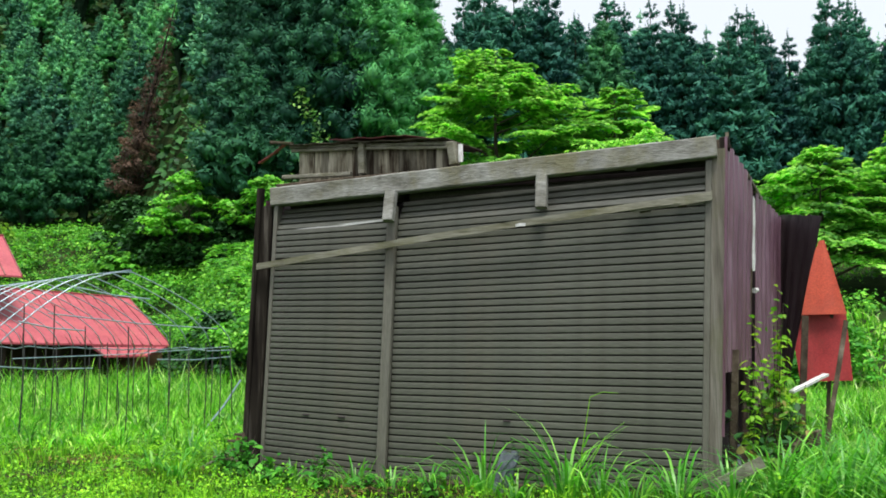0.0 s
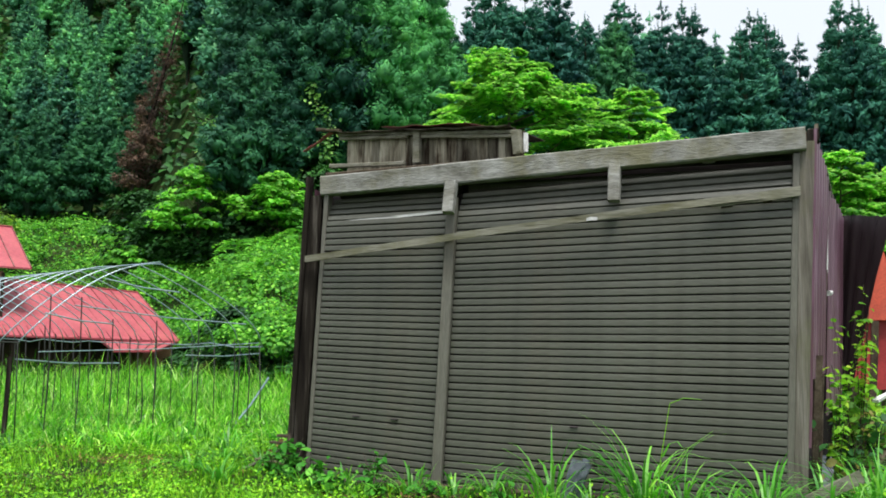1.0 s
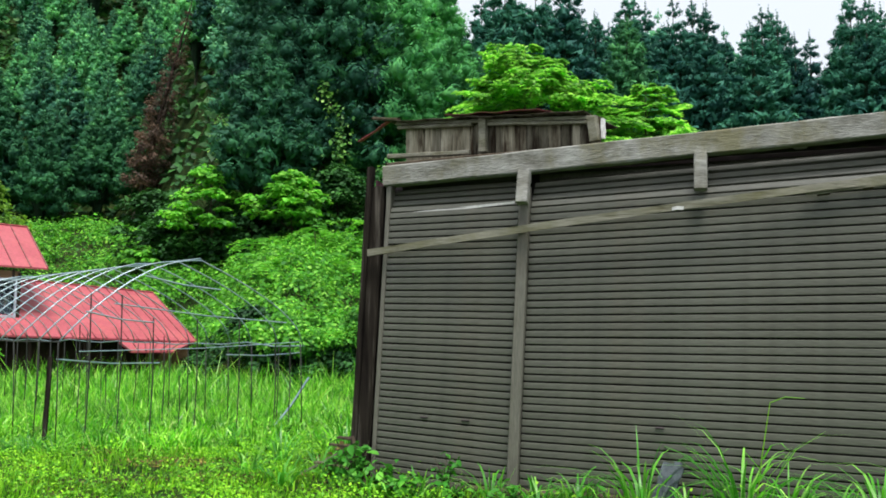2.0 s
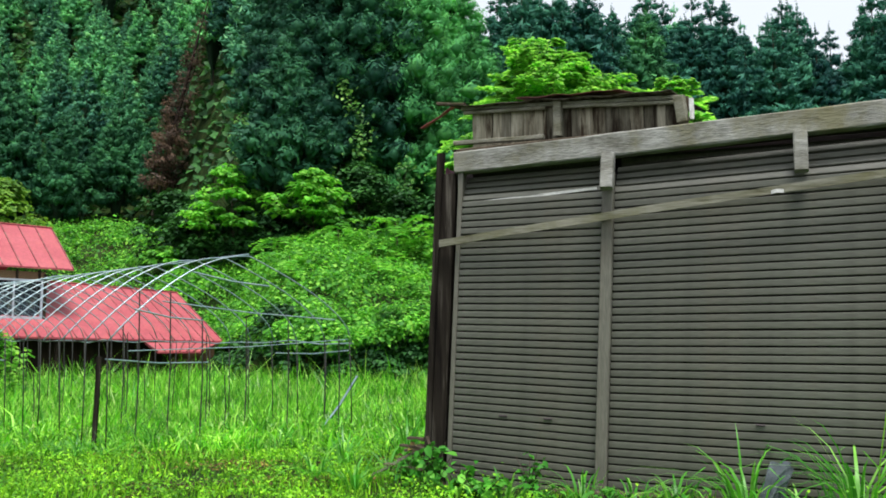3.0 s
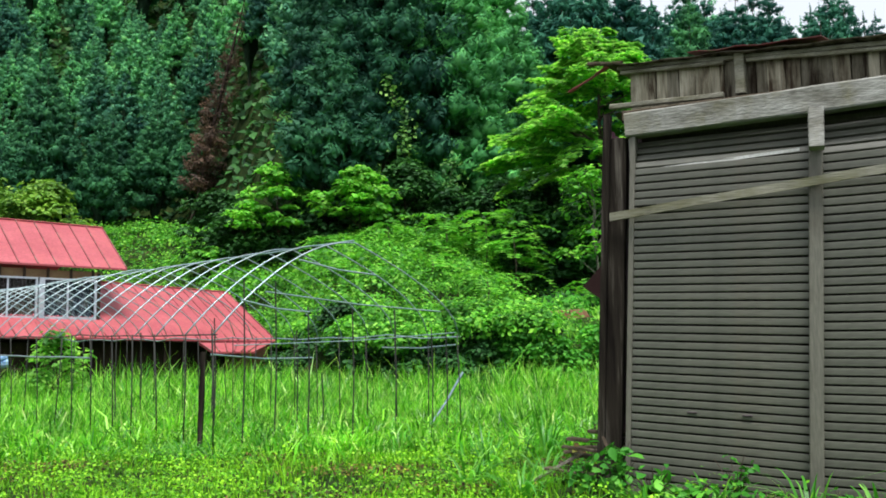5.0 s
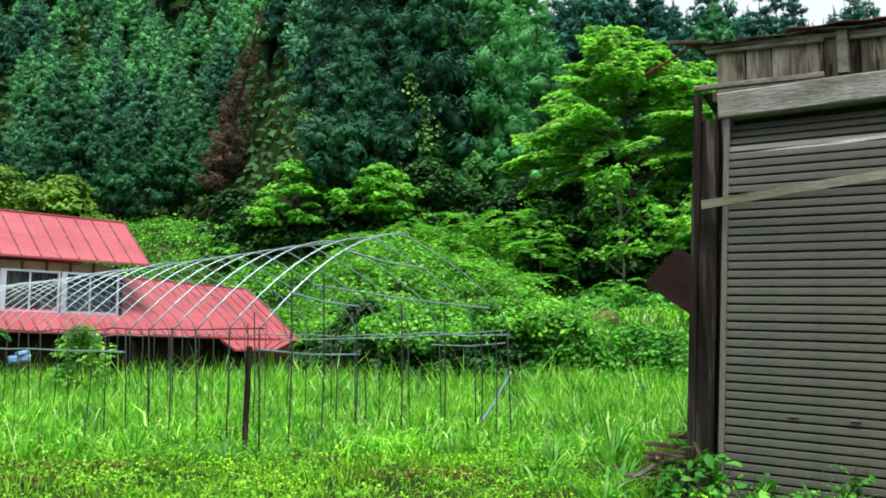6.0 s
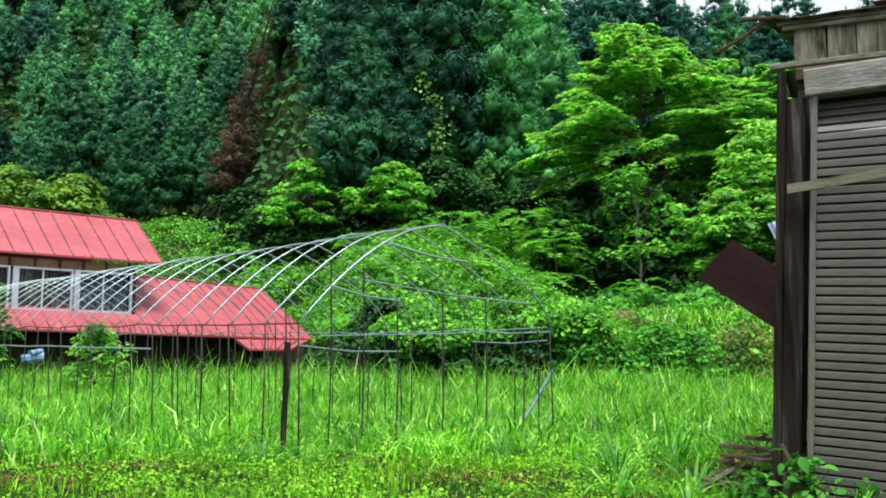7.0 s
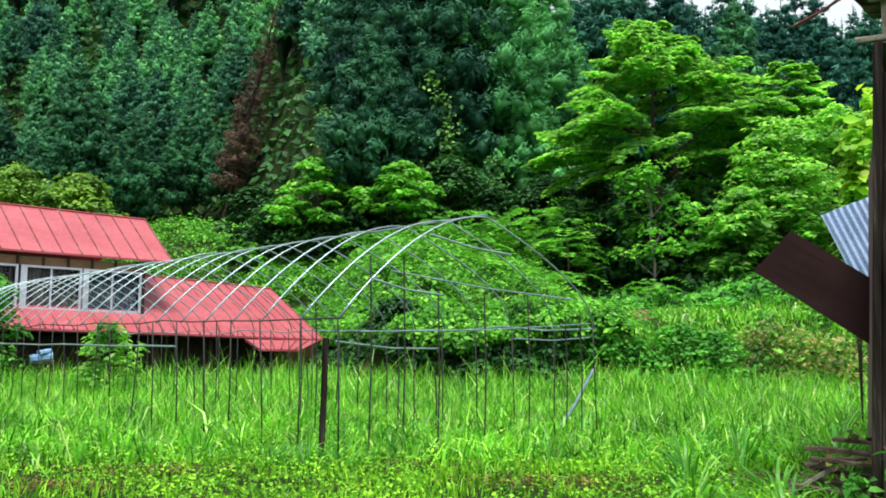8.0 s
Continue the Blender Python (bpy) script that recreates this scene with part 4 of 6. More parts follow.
part("wall", (([hp(-6.0, 0.2, 1.9), hp(-6.0, 7.6, 1.9), hp(-6.0, 4.0, 4.1), hp(-5.9, 0.2, 1.9), hp(-5.9, 7.6, 1.9), hp(-5.9, 4.0, 4.1)]),
              [(0, 1, 2), (5, 4, 3), (0, 3, 4, 1), (1, 4, 5, 2), (2, 5, 3, 0)]), M_HWALL, house)
low = roof_plane("roof", -6.27, 14.5, -7.1, 14.5, -1.2, 1.97, 4.1, 4.56, M_ROOF, 44, house, "faded red tin roof with standing seams", 0.017, 0.037)
roof_plane("roof", 14.5, -6.27, 14.5, -7.1, 9.2, 1.97, 4.1, 4.56, M_ROOF, 10, house, "faded red tin roof with standing seams", 0.017, 0.037)
part("ridge_cap", timber(hp(-7.1, 4.1, 4.31), hp(1.0, 4.1, 4.61), 0.2, 0.05, (0, 1, 0), 2, 0.0, 0.3, 1), M_ROOF, house)
part("eave_board", timber(hp(-6.2, -1.12, 1.78), hp(14.4, -1.12, 2.13), 0.05, 0.08, (0, 1, 0), 4, 0.004, 0.1, 1), M_HWALL, house)
# small porch roof
roof_plane("porch_roof", -4.6, -2.6, -6.1, -2.5, -2.1, 1.42, -1.25, 1.80, M_ROOF, 6, house, "small red tin porch roof")
part("porch_wall", box_between((-5.9, -1.1, 0.1), (-4.6, 0.2, 1.6)), M_EAVE, house, "ochre brown porch wall")
for x in (-3.0, -1.2, 1.0, 3.4, 6.0):
    part("porch_post", timber(hp(x, -0.9, 0.05), hp(x, -0.9, 1.75), 0.12, 0.12, (1, 0, 0), 2, 0.004, 0.1, 2), M_HWALL, house)
# upper storey
part("upper_wall", box_between((0.7, 1.25, 1.9), (14, 7.2, 4.35)), M_HWALL, house, "dark upper-floor wall")
part("frieze", box_between((1.05, 0.17, 4.24), (14, 1.25, 4.56)), M_EAVE, house, "ochre board under the eaves")
part("sill_wall", box_between((1.1, 0.19, 2.2), (14, 1.25, 2.70)), M_HWALL, house)
part("side_panel", box_between((1.0, 0.13, 2.2), (1.12, 1.3, 4.5)), M_HWALL, house)
roof_plane("upper_roof", 0.0, 14.5, -0.87, 14.5, 0.0, 4.74, 4.2, 6.9, M_ROOF, 21, house, "faded red tin roof with standing seams")
roof_plane("upper_roof", 14.5, 0.0, 14.5, -0.8, 8.4, 4.70, 4.2, 6.9, M_ROOF, 10, house, "faded red tin roof with standing seams")
part("ridge_cap", timber(hp(-0.85, 4.2, 6.91), hp(14.5, 4.2, 6.91), 0.2, 0.05, (0, 1, 0), 2, 0.0, 0.3, 1), M_ROOF, house)
for i in range(14):
    part("rafter", timber(hp(1.3 + i * 0.86, 0.155, 4.24), hp(1.3 + i * 0.86, 0.155, 4.62), 0.09, 0.06, (1, 0, 0), 1, 0.0, 0.1, i), M_HWALL, house)
for i, (x, wide) in enumerate(((1.18, 2.15), (3.42, 2.05), (5.6, 2.0), (7.7, 2.0), (9.8, 2.0))):
    win = part("window", join(box_between((x, 0.10, 2.68), (x + wide, 0.20, 2.80)), box_between((x, 0.12, 4.18), (x + wide, 0.20, 4.25)),
                              box_between((x - 0.03, 0.11, 2.68), (x + 0.04, 0.21, 4.25)), box_between((x + wide - 0.2, 0.11, 2.68), (x + wide, 0.21, 4.25)),
                              box_between((x + 0.5 * wide - 0.03, 0.14, 2.78), (x + 0.5 * wide + 0.03, 0.18, 4.2))), M_FRAME, house, "white-framed sliding window")
    for k in (0, 1):
        pane = part("pane", box_between((x + 0.04 + 0.48 * wide * k, 0.155 + 0.01 * k, 2.80), (x + 0.5 * wide + 0.46 * wide * k, 0.162 + 0.01 * k, 4.2)), M_GLASS, win)
        pane.visible_shadow = False
    if i in (0, 1, 2):
        # the first window's sheet is no curtain: it stands for reflected sky
        part("curtain", ribbed(hp(x + 0.06, 0.34, 2.8), hp(wide * 0.92, 0.0, 0), (0, 0, 1.38), 11, 0.03, rows=2), M_CURTAIN if i else M_SKYBACKING, win, "faded brownish curtain" if i else "grey-blue sheet for the sky mirrored in the pane")
tarp = part("tarpaulin_bundle", join(timber((-0.55, 0, 0.2), (0.5, 0.05, 0.32), 0.5, 0.42, (0, 1, 0), 7, 0.06, 0.3, 3), timber((-0.2, -0.2, 0.5), (0.35, 0.1, 0.62), 0.4, 0.25, (0, 1, 0), 5, 0.05, 0.3, 4)), M_BLUE)
tarp.matrix_basis = pose(-18.9, 31.5, 0.93, 0, 0, 30) @ Matrix.Scale(0.62, 4)
tagged(tarp, "crumpled blue and white tarpaulin on a stand", "tarpaulin")
stand = thing("garden_stand", pose(-19.0, 31.5, 0.1, 0, 0, 30), "low dark wooden stand before the farmhouse", "stand")
part("board", timber((-0.8, 0, 0.82), (0.8, 0, 0.82), 0.5, 0.04, (0, 1, 0), 3, 0.004, 0.1, 1), M_HWALL, stand)
for sx in (-0.7, 0.7):
    for sy in (-0.18, 0.18):
        part("leg", timber((sx, sy, -0.05), (sx, sy, 0.80), 0.06, 0.06, (1, 0, 0), 1, 0.0, 0.1, 1), M_HWALL, stand)


# ---- trees ----
HEART = (np.array([(1, 0, 0), (-1, 0, 0), (0, 1, 0), (0, -1, 0), (0, 0, 1), (0, 0, -1.0)]),
         np.array([(0, 2, 4), (2, 1, 4), (1, 3, 4), (3, 0, 4), (2, 0, 5), (1, 2, 5), (3, 1, 5), (0, 3, 5)]))


def cedar_meshes(seed, tall, radius, levels, per, leaf, bare=0.2, full=0.0, tip=1.0, slim=0.6):
    """Sprays of a cedar, and the dark twiggy hearts behind them: whorls of boughs that sag and turn up at their ends,
    thin and half bare low down (full: how much of that is still green), closing to a point."""
    rng = np.random.default_rng(seed)
    cs, sz, out = [], [], []
    for i in range(levels):
        k = bare + (0.985 - bare) * (i + rng.uniform(0, 0.8)) / levels
        reach = radius * min(1.0, (1.0 - k) / slim) ** 0.85 + 0.1
        arms = max(3, int(round(3 + 2.2 * reach)))
        start = rng.uniform(0, 2 * np.pi)
        for j in range(arms):
            if k < bare + 0.22 and rng.uniform() > max(full, 0.35 + 0.65 * (k - bare) / 0.22):
                continue
            a = start + 2 * np.pi * (j + rng.uniform(-0.3, 0.3)) / arms
            r = reach * rng.uniform(0.72, 1.12) * (1 + 0.14 * math.sin(2 * a + seed))
            d = np.array([math.cos(a), math.sin(a), 0])
            for f in ((0.5, 0.8, 1.0) if r > 1.6 else (0.6, 1.0) if r > 0.7 else (1.0,)):
                q = r * f + rng.normal() * 0.06 * r
                c = d * q + np.array([-d[1], d[0], 0]) * rng.normal() * 0.1 * r
                c[2] = k * tall + r * (-0.42 * f + 0.3 * f ** 3) + rng.normal() * 0.12
                cs.append(c)
                sz.append((0.2 + 0.24 * r ** 0.8) * (1.15 - 0.3 * f) * rng.uniform(0.7, 1.4) * tip)
                out.append(d)
    for k, w in ((0.93, 0.3), (0.955, 0.24), (0.975, 0.19), (0.99, 0.15), (1.005, 0.12), (1.02, 0.09)):
        cs.append(np.array([rng.normal() * 0.06, rng.normal() * 0.06, k * tall]))
        sz.append(w * (0.6 + tall / 40))
        out.append(np.array([0, 0, 0.8]))
    c, size, out = np.array(cs), np.array(sz), np.array(out)
    clumps = len(c)
    d = rng.normal(size=(clumps, per, 3)) + out[:, None, :] * 0.7 + np.array([0, 0, 0.75])
    d /= np.linalg.norm(d, axis=2, keepdims=True)
    p = c[:, None, :] + d * size[:, None, None] * rng.uniform(0.55, 1.15, (clumps, per, 1)) * np.array([1.05, 1.05, 0.95])
    p, d = p.reshape(-1, 3), d.reshape(-1, 3)
    n = len(p)
    s = (np.repeat(size, per) * rng.uniform(0.6, 1.3, n) * leaf)[:, None]
    rise = out.repeat(per, 0) * 0.6 + np.array([0, 0, 0.35]) + 0.4 * rng.normal(size=(n, 3))
    rise -= d * (rise * d).sum(1, keepdims=True) * rng.uniform(0.5, 1.0, (n, 1))
    rise /= np.linalg.norm(rise, axis=1, keepdims=True)
    side = np.cross(d, rise)
    side /= np.linalg.norm(side, axis=1, keepdims=True) + 1e-9
    verts = np.stack([p - rise * s * 0.6 - side * s * 0.3, p - rise * s * 0.6 + side * s * 0.3, p + rise * s], 1).reshape(-1, 3)
    tuft_v, tuft_f = HEART
    lump = np.clip(1 + 0.35 * rng.normal(size=(clumps, len(tuft_v), 1)), 0.4, 1.8)
    hearts = c[:, None, :] + tuft_v[None] * lump * (size * 0.66)[:, None, None]
    hearts_f = tuft_f[None] + (np.arange(clumps) * len(tuft_v))[:, None, None]
    return (verts, np.arange(3 * n).reshape(-1, 3)), (hearts.reshape(-1, 3), hearts_f.reshape(-1, 3))


def cone_mesh(tall, radius, seed):
    """Ragged inner mass of twigs round the trunk, coloured dark for shade between boughs."""
    rng = np.random.default_rng(seed)
    v, f = [], []
    rings, n = 14, 11
    for i in range(rings):
        k = i / (rings - 1)
        for j in range(n):
            a = 2 * math.pi * (j + 0.4 * rng.uniform(-1, 1)) / n
            q = radius * min(1.0, (1.0 - k) / 0.5) ** 0.9 * (0.1 + 0.9 * min(1.0, max(0.0, (k - 0.28) / 0.3))) * rng.uniform(0.35, 1.35) + 0.01
            v.append((q * math.cos(a), q * math.sin(a), -2.5 + (k + rng.uniform(-0.02, 0.02)) * (0.8 * tall + 2.2)))
    for i in range(rings - 1):
        for j in range(n):
            a, e = i * n + j, i * n + (j + 1) % n
            f += [(a, e, e + n), (a, e + n, a + n)]
    return np.array(v), np.array(f)


# near-black green: the shade inside the crowns is put into this colour
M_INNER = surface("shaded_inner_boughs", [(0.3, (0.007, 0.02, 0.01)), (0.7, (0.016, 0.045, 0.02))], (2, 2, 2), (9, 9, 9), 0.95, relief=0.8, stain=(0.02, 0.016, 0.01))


def cedar(seed, tall, radius, levels, per, leaf, mat, label, bare=0.3, full=0.0, tip=1.0, heart=0.45, slim=0.6):
    tree = thing("cedar", pose(0, 0, 0), label, "tree", "cedars on the hillside")
    part("trunk", tube([(0, 0, -0.8), (0.05, 0.02, tall * 0.4), (0, 0, tall * 0.95)], tall * 0.012, 7, 0.1), M_BARK, tree)
    sprays, hearts = cedar_meshes(seed, tall, radius, levels, per, leaf, bare, full, tip, slim)
    crown = part("crown", tri_mesh("crown", *merged(sprays, hearts)), mat, tree)
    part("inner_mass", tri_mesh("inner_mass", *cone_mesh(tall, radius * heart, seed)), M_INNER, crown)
    return tree


GREEN, BLUE = "tall dense dark green cedar on the hillside", "distant pointed cedar on the ridge, hazed blue-green by colour"
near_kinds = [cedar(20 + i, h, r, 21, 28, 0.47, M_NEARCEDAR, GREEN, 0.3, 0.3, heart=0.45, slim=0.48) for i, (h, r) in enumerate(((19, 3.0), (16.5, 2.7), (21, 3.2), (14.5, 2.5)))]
mid_kinds = [cedar(40 + i, h, r, 19, 14, 0.58, M_CEDAR, GREEN, 0.3, 0.35, 0.85, heart=0.55, slim=0.42) for i, (h, r) in enumerate(((18, 2.4), (15, 2.1), (20, 2.5)))]
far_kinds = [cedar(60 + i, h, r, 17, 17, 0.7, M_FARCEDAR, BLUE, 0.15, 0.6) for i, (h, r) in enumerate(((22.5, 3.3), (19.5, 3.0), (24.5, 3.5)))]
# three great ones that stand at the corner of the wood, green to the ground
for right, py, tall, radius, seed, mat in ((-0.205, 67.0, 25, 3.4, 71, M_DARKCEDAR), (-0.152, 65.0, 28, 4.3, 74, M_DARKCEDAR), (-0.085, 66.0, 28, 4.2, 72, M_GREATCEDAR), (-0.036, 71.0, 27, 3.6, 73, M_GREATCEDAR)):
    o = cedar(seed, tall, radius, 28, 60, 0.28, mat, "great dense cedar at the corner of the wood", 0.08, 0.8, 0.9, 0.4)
    o.matrix_basis = pose(right * py, py, float(height(right * py, py)), 0, 0, 40 * seed)


def tree_vine(points, width, count, seed):
    """A climbing vine: a wavy stem up the face of a crown, with loose bunches of pale leaves."""
    rng = np.random.default_rng(seed)
    base = Vector(points[-1])
    vine = thing("climbing_vine", pose(*base), "pale green vine climbing a dark cedar", "vine", "vines in the cedars")
    pts = [Vector(p) - base for p in points]
    part("stem", tube(pts, 0.03, 5, 0.6), M_BARK, vine)
    k = rng.uniform(0, len(pts) - 1.001, count)
    i = k.astype(int)
    a = np.array([tuple(p) for p in pts])
    c = a[i] + (a[i + 1] - a[i]) * (k - i)[:, None]
    bunch = 0.5 + 0.5 * np.sin(k * 9 + seed)
    c = c + rng.normal(size=(count, 3)) * np.array([width, 0.25, 0.3]) * (0.35 + 0.8 * bunch)[:, None] + np.array([0, -0.4, 0])
    part("foliage", tri_mesh("foliage", *leaves(c, np.array([0, -0.6, 0.8]) + 0.5 * rng.normal(size=(count, 3)), rng.uniform(0.14, 0.3, count), 1.4, None, 0.15, rng)), M_VINE, vine)


for i, (pts, w, n) in enumerate((
        (((-9.4, 61.3, 19.6), (-8.9, 61.2, 18.2), (-8.2, 61.2, 17.0), (-7.9, 61.2, 16.0), (-8.2, 61.6, 14.2)), 0.4, 190),
        (((-10.8, 61.2, 15.8), (-10.9, 61.1, 14.6), (-10.5, 61.1, 13.4), (-10.7, 61.3, 12.0)), 0.55, 200),
        (((-8.1, 61.2, 15.7), (-8.3, 61.1, 14.6), (-8.0, 61.2, 13.4), (-8.2, 61.4, 11.0)), 0.4, 130),
        (((-15.4, 61.2, 15.6), (-15.3, 61.1, 14.8), (-15.6, 61.1, 13.8), (-15.4, 61.5, 11.5)), 0.6, 170),
        (((-16.3, 61.4, 17.2), (-16.1, 61.4, 16.2), (-16.3, 61.6, 15.0)), 0.4, 80),
        (((-4.9, 61.4, 13.8), (-5.2, 61.3, 12.8), (-5.0, 61.3, 11.6), (-5.3, 61.5, 10.4)), 0.5, 150),
        (((-13.0, 61.2, 13.0), (-13.2, 61.2, 12.0), (-12.9, 61.3, 10.6)), 0.5, 110))):
    tree_vine(pts, w, n, 300 + i)


def skyline(right):
    """How steeply the tops of the wood rise over the field, from one side of the valley to the other."""
    return float(np.interp(right, (-0.05, -0.025, -0.012, 0.012, 0.03, 0.22, 0.27, 0.32, 0.41, 0.44, 0.6), (0.6, 0.48, 0.375, 0.38, 0.435, 0.43, 0.41, 0.385, 0.38, 0.41, 0.45)))


rng = np.random.default_rng(77)
sites = []
y = 57.0
while y < 240:
    gap, row = (4.8, 10.0) if y < 90 else (5.0, 10.5) if y < 130 else (5.2, 14.0)
    x = -0.6 * y - 6
    while x < 0.5 * y + 6:
        px, py = x + rng.uniform(-0.3, 0.3) * gap, y + rng.uniform(-0.4, 0.4) * row
        x += gap * (0.72 if x > 0 else 1.0)
        right = px / py
        if py < float(wood_edge(px, py)) - 2.0 or right > -0.03 and py < 66 + 16 * smooth(-0.03, 0.08, right):
            continue
        if -0.405 < right < -0.272 and py < 96 or -0.235 < right < 0.0 and py < 78:
            continue
        if right > 0.0 and py > 150 or height(px, py) > 0.48 * py:
            continue
        sites.append((float(py), float(px)))
    y += row
# the front rank along the wood's edge
for right in np.arange(-0.56, -0.23, 0.055):
    right = right + rng.uniform(-0.014, 0.014)
    py = 62 + 34 * float(smooth(-0.22, -0.38, right)) + rng.uniform(-4.0, 0.0)
    if -0.425 < right < -0.268:
        continue
    sites.append((float(py), float(right * py)))
sites.sort()
used = set()
backmost = []
for n, (py, px) in enumerate(sites):
    right = px / py
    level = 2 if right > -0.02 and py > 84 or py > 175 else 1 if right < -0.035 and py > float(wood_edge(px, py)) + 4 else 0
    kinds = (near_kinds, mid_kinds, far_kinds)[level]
    i = int(rng.integers(len(kinds)))
    s = float(rng.uniform(0.68, 1.16)) if level < 2 else float(rng.uniform(0.86, 1.1))
    if right < -0.2 and py > 140:
        s *= 1.1
    s *= 1 + 0.22 * float(smooth(-0.2, -0.13, right)) * (level < 2)
    ground, tall = float(height(px, py)), (((19, 16.5, 21, 14.5), (18, 15, 20), (22.5, 19.5, 24.5))[level][i])
    s = min(s, (skyline(right) * py * rng.uniform(0.92, 1.02) + 1.4 - ground) / tall)
    if s < 0.45:
        continue
    m = pose(px, py, ground, 0, 0, float(rng.uniform(0, 360))) @ Matrix.Diagonal((s * rng.uniform(0.9, 1.1), s * rng.uniform(0.9, 1.1), s, 1))
    behind = py > 150 if right < -0.03 else py > 122
    if (behind or n >= 290) and (level, i) in used:
        backmost.append((m, i))
        continue
    o = copy_thing(kinds[i], pose(0, 0, 0)) if (level, i) in used else kinds[i]
    used.add((level, i))
    o.matrix_basis = m
for level, kinds in enumerate((near_kinds, mid_kinds, far_kinds)):
    for i, o in enumerate(kinds):
        if (level, i) not in used:
            for c in [o] + list(o.children_recursive):
                bpy.data.objects.remove(c)
# the rows farther up the hill, too many to count
pieces, hearts = [], []
crowns = [cedar_meshes(80 + i, h, r, 9, 7, 1.0, 0.4, slim=0.45) for i, (h, r) in enumerate(((20, 3.1), (17, 2.8), (22, 3.3)))]
for m, i in backmost:
    a = np.array(m)
    v, t = merged(*crowns[i])
    pieces.append((v @ a[:3, :3].T + a[:3, 3], t))
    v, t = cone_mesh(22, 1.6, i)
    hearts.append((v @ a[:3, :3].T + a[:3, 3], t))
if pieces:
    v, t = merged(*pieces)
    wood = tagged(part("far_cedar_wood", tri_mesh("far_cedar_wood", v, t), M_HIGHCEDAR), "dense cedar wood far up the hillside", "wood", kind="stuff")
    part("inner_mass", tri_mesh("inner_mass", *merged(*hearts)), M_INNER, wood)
dead = thing("dead_cedar", pose(-34.0, 94.0, float(height(-34.0, 94.0)), 0, 13, 0), "brown withered cedar among the green ones", "tree")
part("trunk", tube([(0, 0, -0.8), (0.2, 0, 11), (0.4, 0, 25)], 0.2, 7, 0.15), M_BARK, dead)
sprays, hearts = cedar_meshes(99, 27, 1.9, 26, 22, 0.42, 0.25, 1.0)
withered = part("crown", tri_mesh("crown", *sprays), M_DEADCEDAR, dead)
part("inner_mass", tri_mesh("inner_mass", *cone_mesh(36, 0.3, 5)), M_DEADCORE, withered)


def broadleaf(name, place, tall, radius, clumps, per, leaf, mat, bark, label, seed, base=0.2, flat=0.35, clump=0.22, thick=0.02, category="tree", group="", top=0.75, layers=0):
    """A leafy tree: tapered trunk, limbs, and layered sprays of leaves with gaps between."""
    rng = np.random.default_rng(seed)
    z0 = float(height(place[0], place[1]))
    tree = thing(name, pose(place[0], place[1], z0), label, category, group)
    k = rng.uniform(0, 1, clumps) ** 0.9
    if layers:
        k = (np.floor(k * layers) + 0.5 + 0.24 * rng.normal(size=clumps)) / layers
        k = np.clip(k, 0, 1)
    prof = np.sin(np.pi * np.clip(0.12 + 0.88 * k, 0, 1)) ** 0.55 * (1 - 0.35 * k)
    prof = np.clip(prof, 0.12, 1)
    ang = rng.uniform(0, 2 * np.pi, clumps)
    rr = np.sqrt(rng.uniform(0.18, 1, clumps)) * radius * prof * (1 + 0.2 * np.sin(3 * ang + seed))
    c = np.stack([np.cos(ang) * rr, np.sin(ang) * rr, tall * (base + (1 - base) * k * 0.97) - 0.10 * rr], 1)
    trunk_top = tall * top
    stem = [(0, 0, -0.4), (0.04 * tall * 0.3, 0.02 * tall, tall * 0.25), (-0.02 * tall, 0.01 * tall, tall * 0.5), (0, 0, trunk_top)]
    part("trunk", tube(stem, tall * thick, 8, 0.25), bark, tree)
    for i in range(0, clumps, max(1, clumps // 14)):
        e = Vector(c[i])
        zb = max(tall * 0.12, min(trunk_top, e.z - 0.35 * math.hypot(e.x, e.y) - 0.1 * tall))
        part("limb", tube([(0, 0, zb), (e.x * 0.5, e.y * 0.5, zb + (e.z - zb) * 0.62), tuple(e)], tall * thick * 0.33, 5, 0.25), bark, tree)
    size = radius * clump * rng.uniform(0.6, 1.3, clumps)
    d = rng.normal(size=(clumps, per, 3))
    d /= np.linalg.norm(d, axis=2, keepdims=True)
    d *= rng.uniform(0.3, 1, (clumps, per, 1)) ** 0.5
    off = d * size[:, None, None] * np.array([1.25, 1.25, flat])
    if layers:
        ra, ta = np.stack([np.cos(ang), np.sin(ang)], 1), np.stack([-np.sin(ang), np.cos(ang)], 1)
        q = off[:, :, :2].copy()
        q[:, :, 1] *= 0.75 * np.clip(1.1 - 0.5 * q[:, :, 0] / size[:, None], 0.3, 1.4)
        off[:, :, :2] = q[:, :, :1] * 1.35 * ra[:, None, :] + q[:, :, 1:2] * ta[:, None, :]
    off[:, :, 2] -= (0.12 if layers else 0.22) * (off[:, :, 0] ** 2 + off[:, :, 1] ** 2) / (size[:, None] + 0.01)
    p = c[:, None, :] + off
    n = np.array([0, 0, 1.0]) + (0.45 if layers else 0.75) * d * np.array([1, 1, 0.4]) + 0.3 * rng.normal(size=d.shape)
    v, t = leaves(p.reshape(-1, 3), n.reshape(-1, 3), leaf * rng.uniform(0.6, 1.35, clumps * per), 1.5, None, 0.18, rng)
    part("crown", tri_mesh("crown", v, t), mat, tree)
    return tree


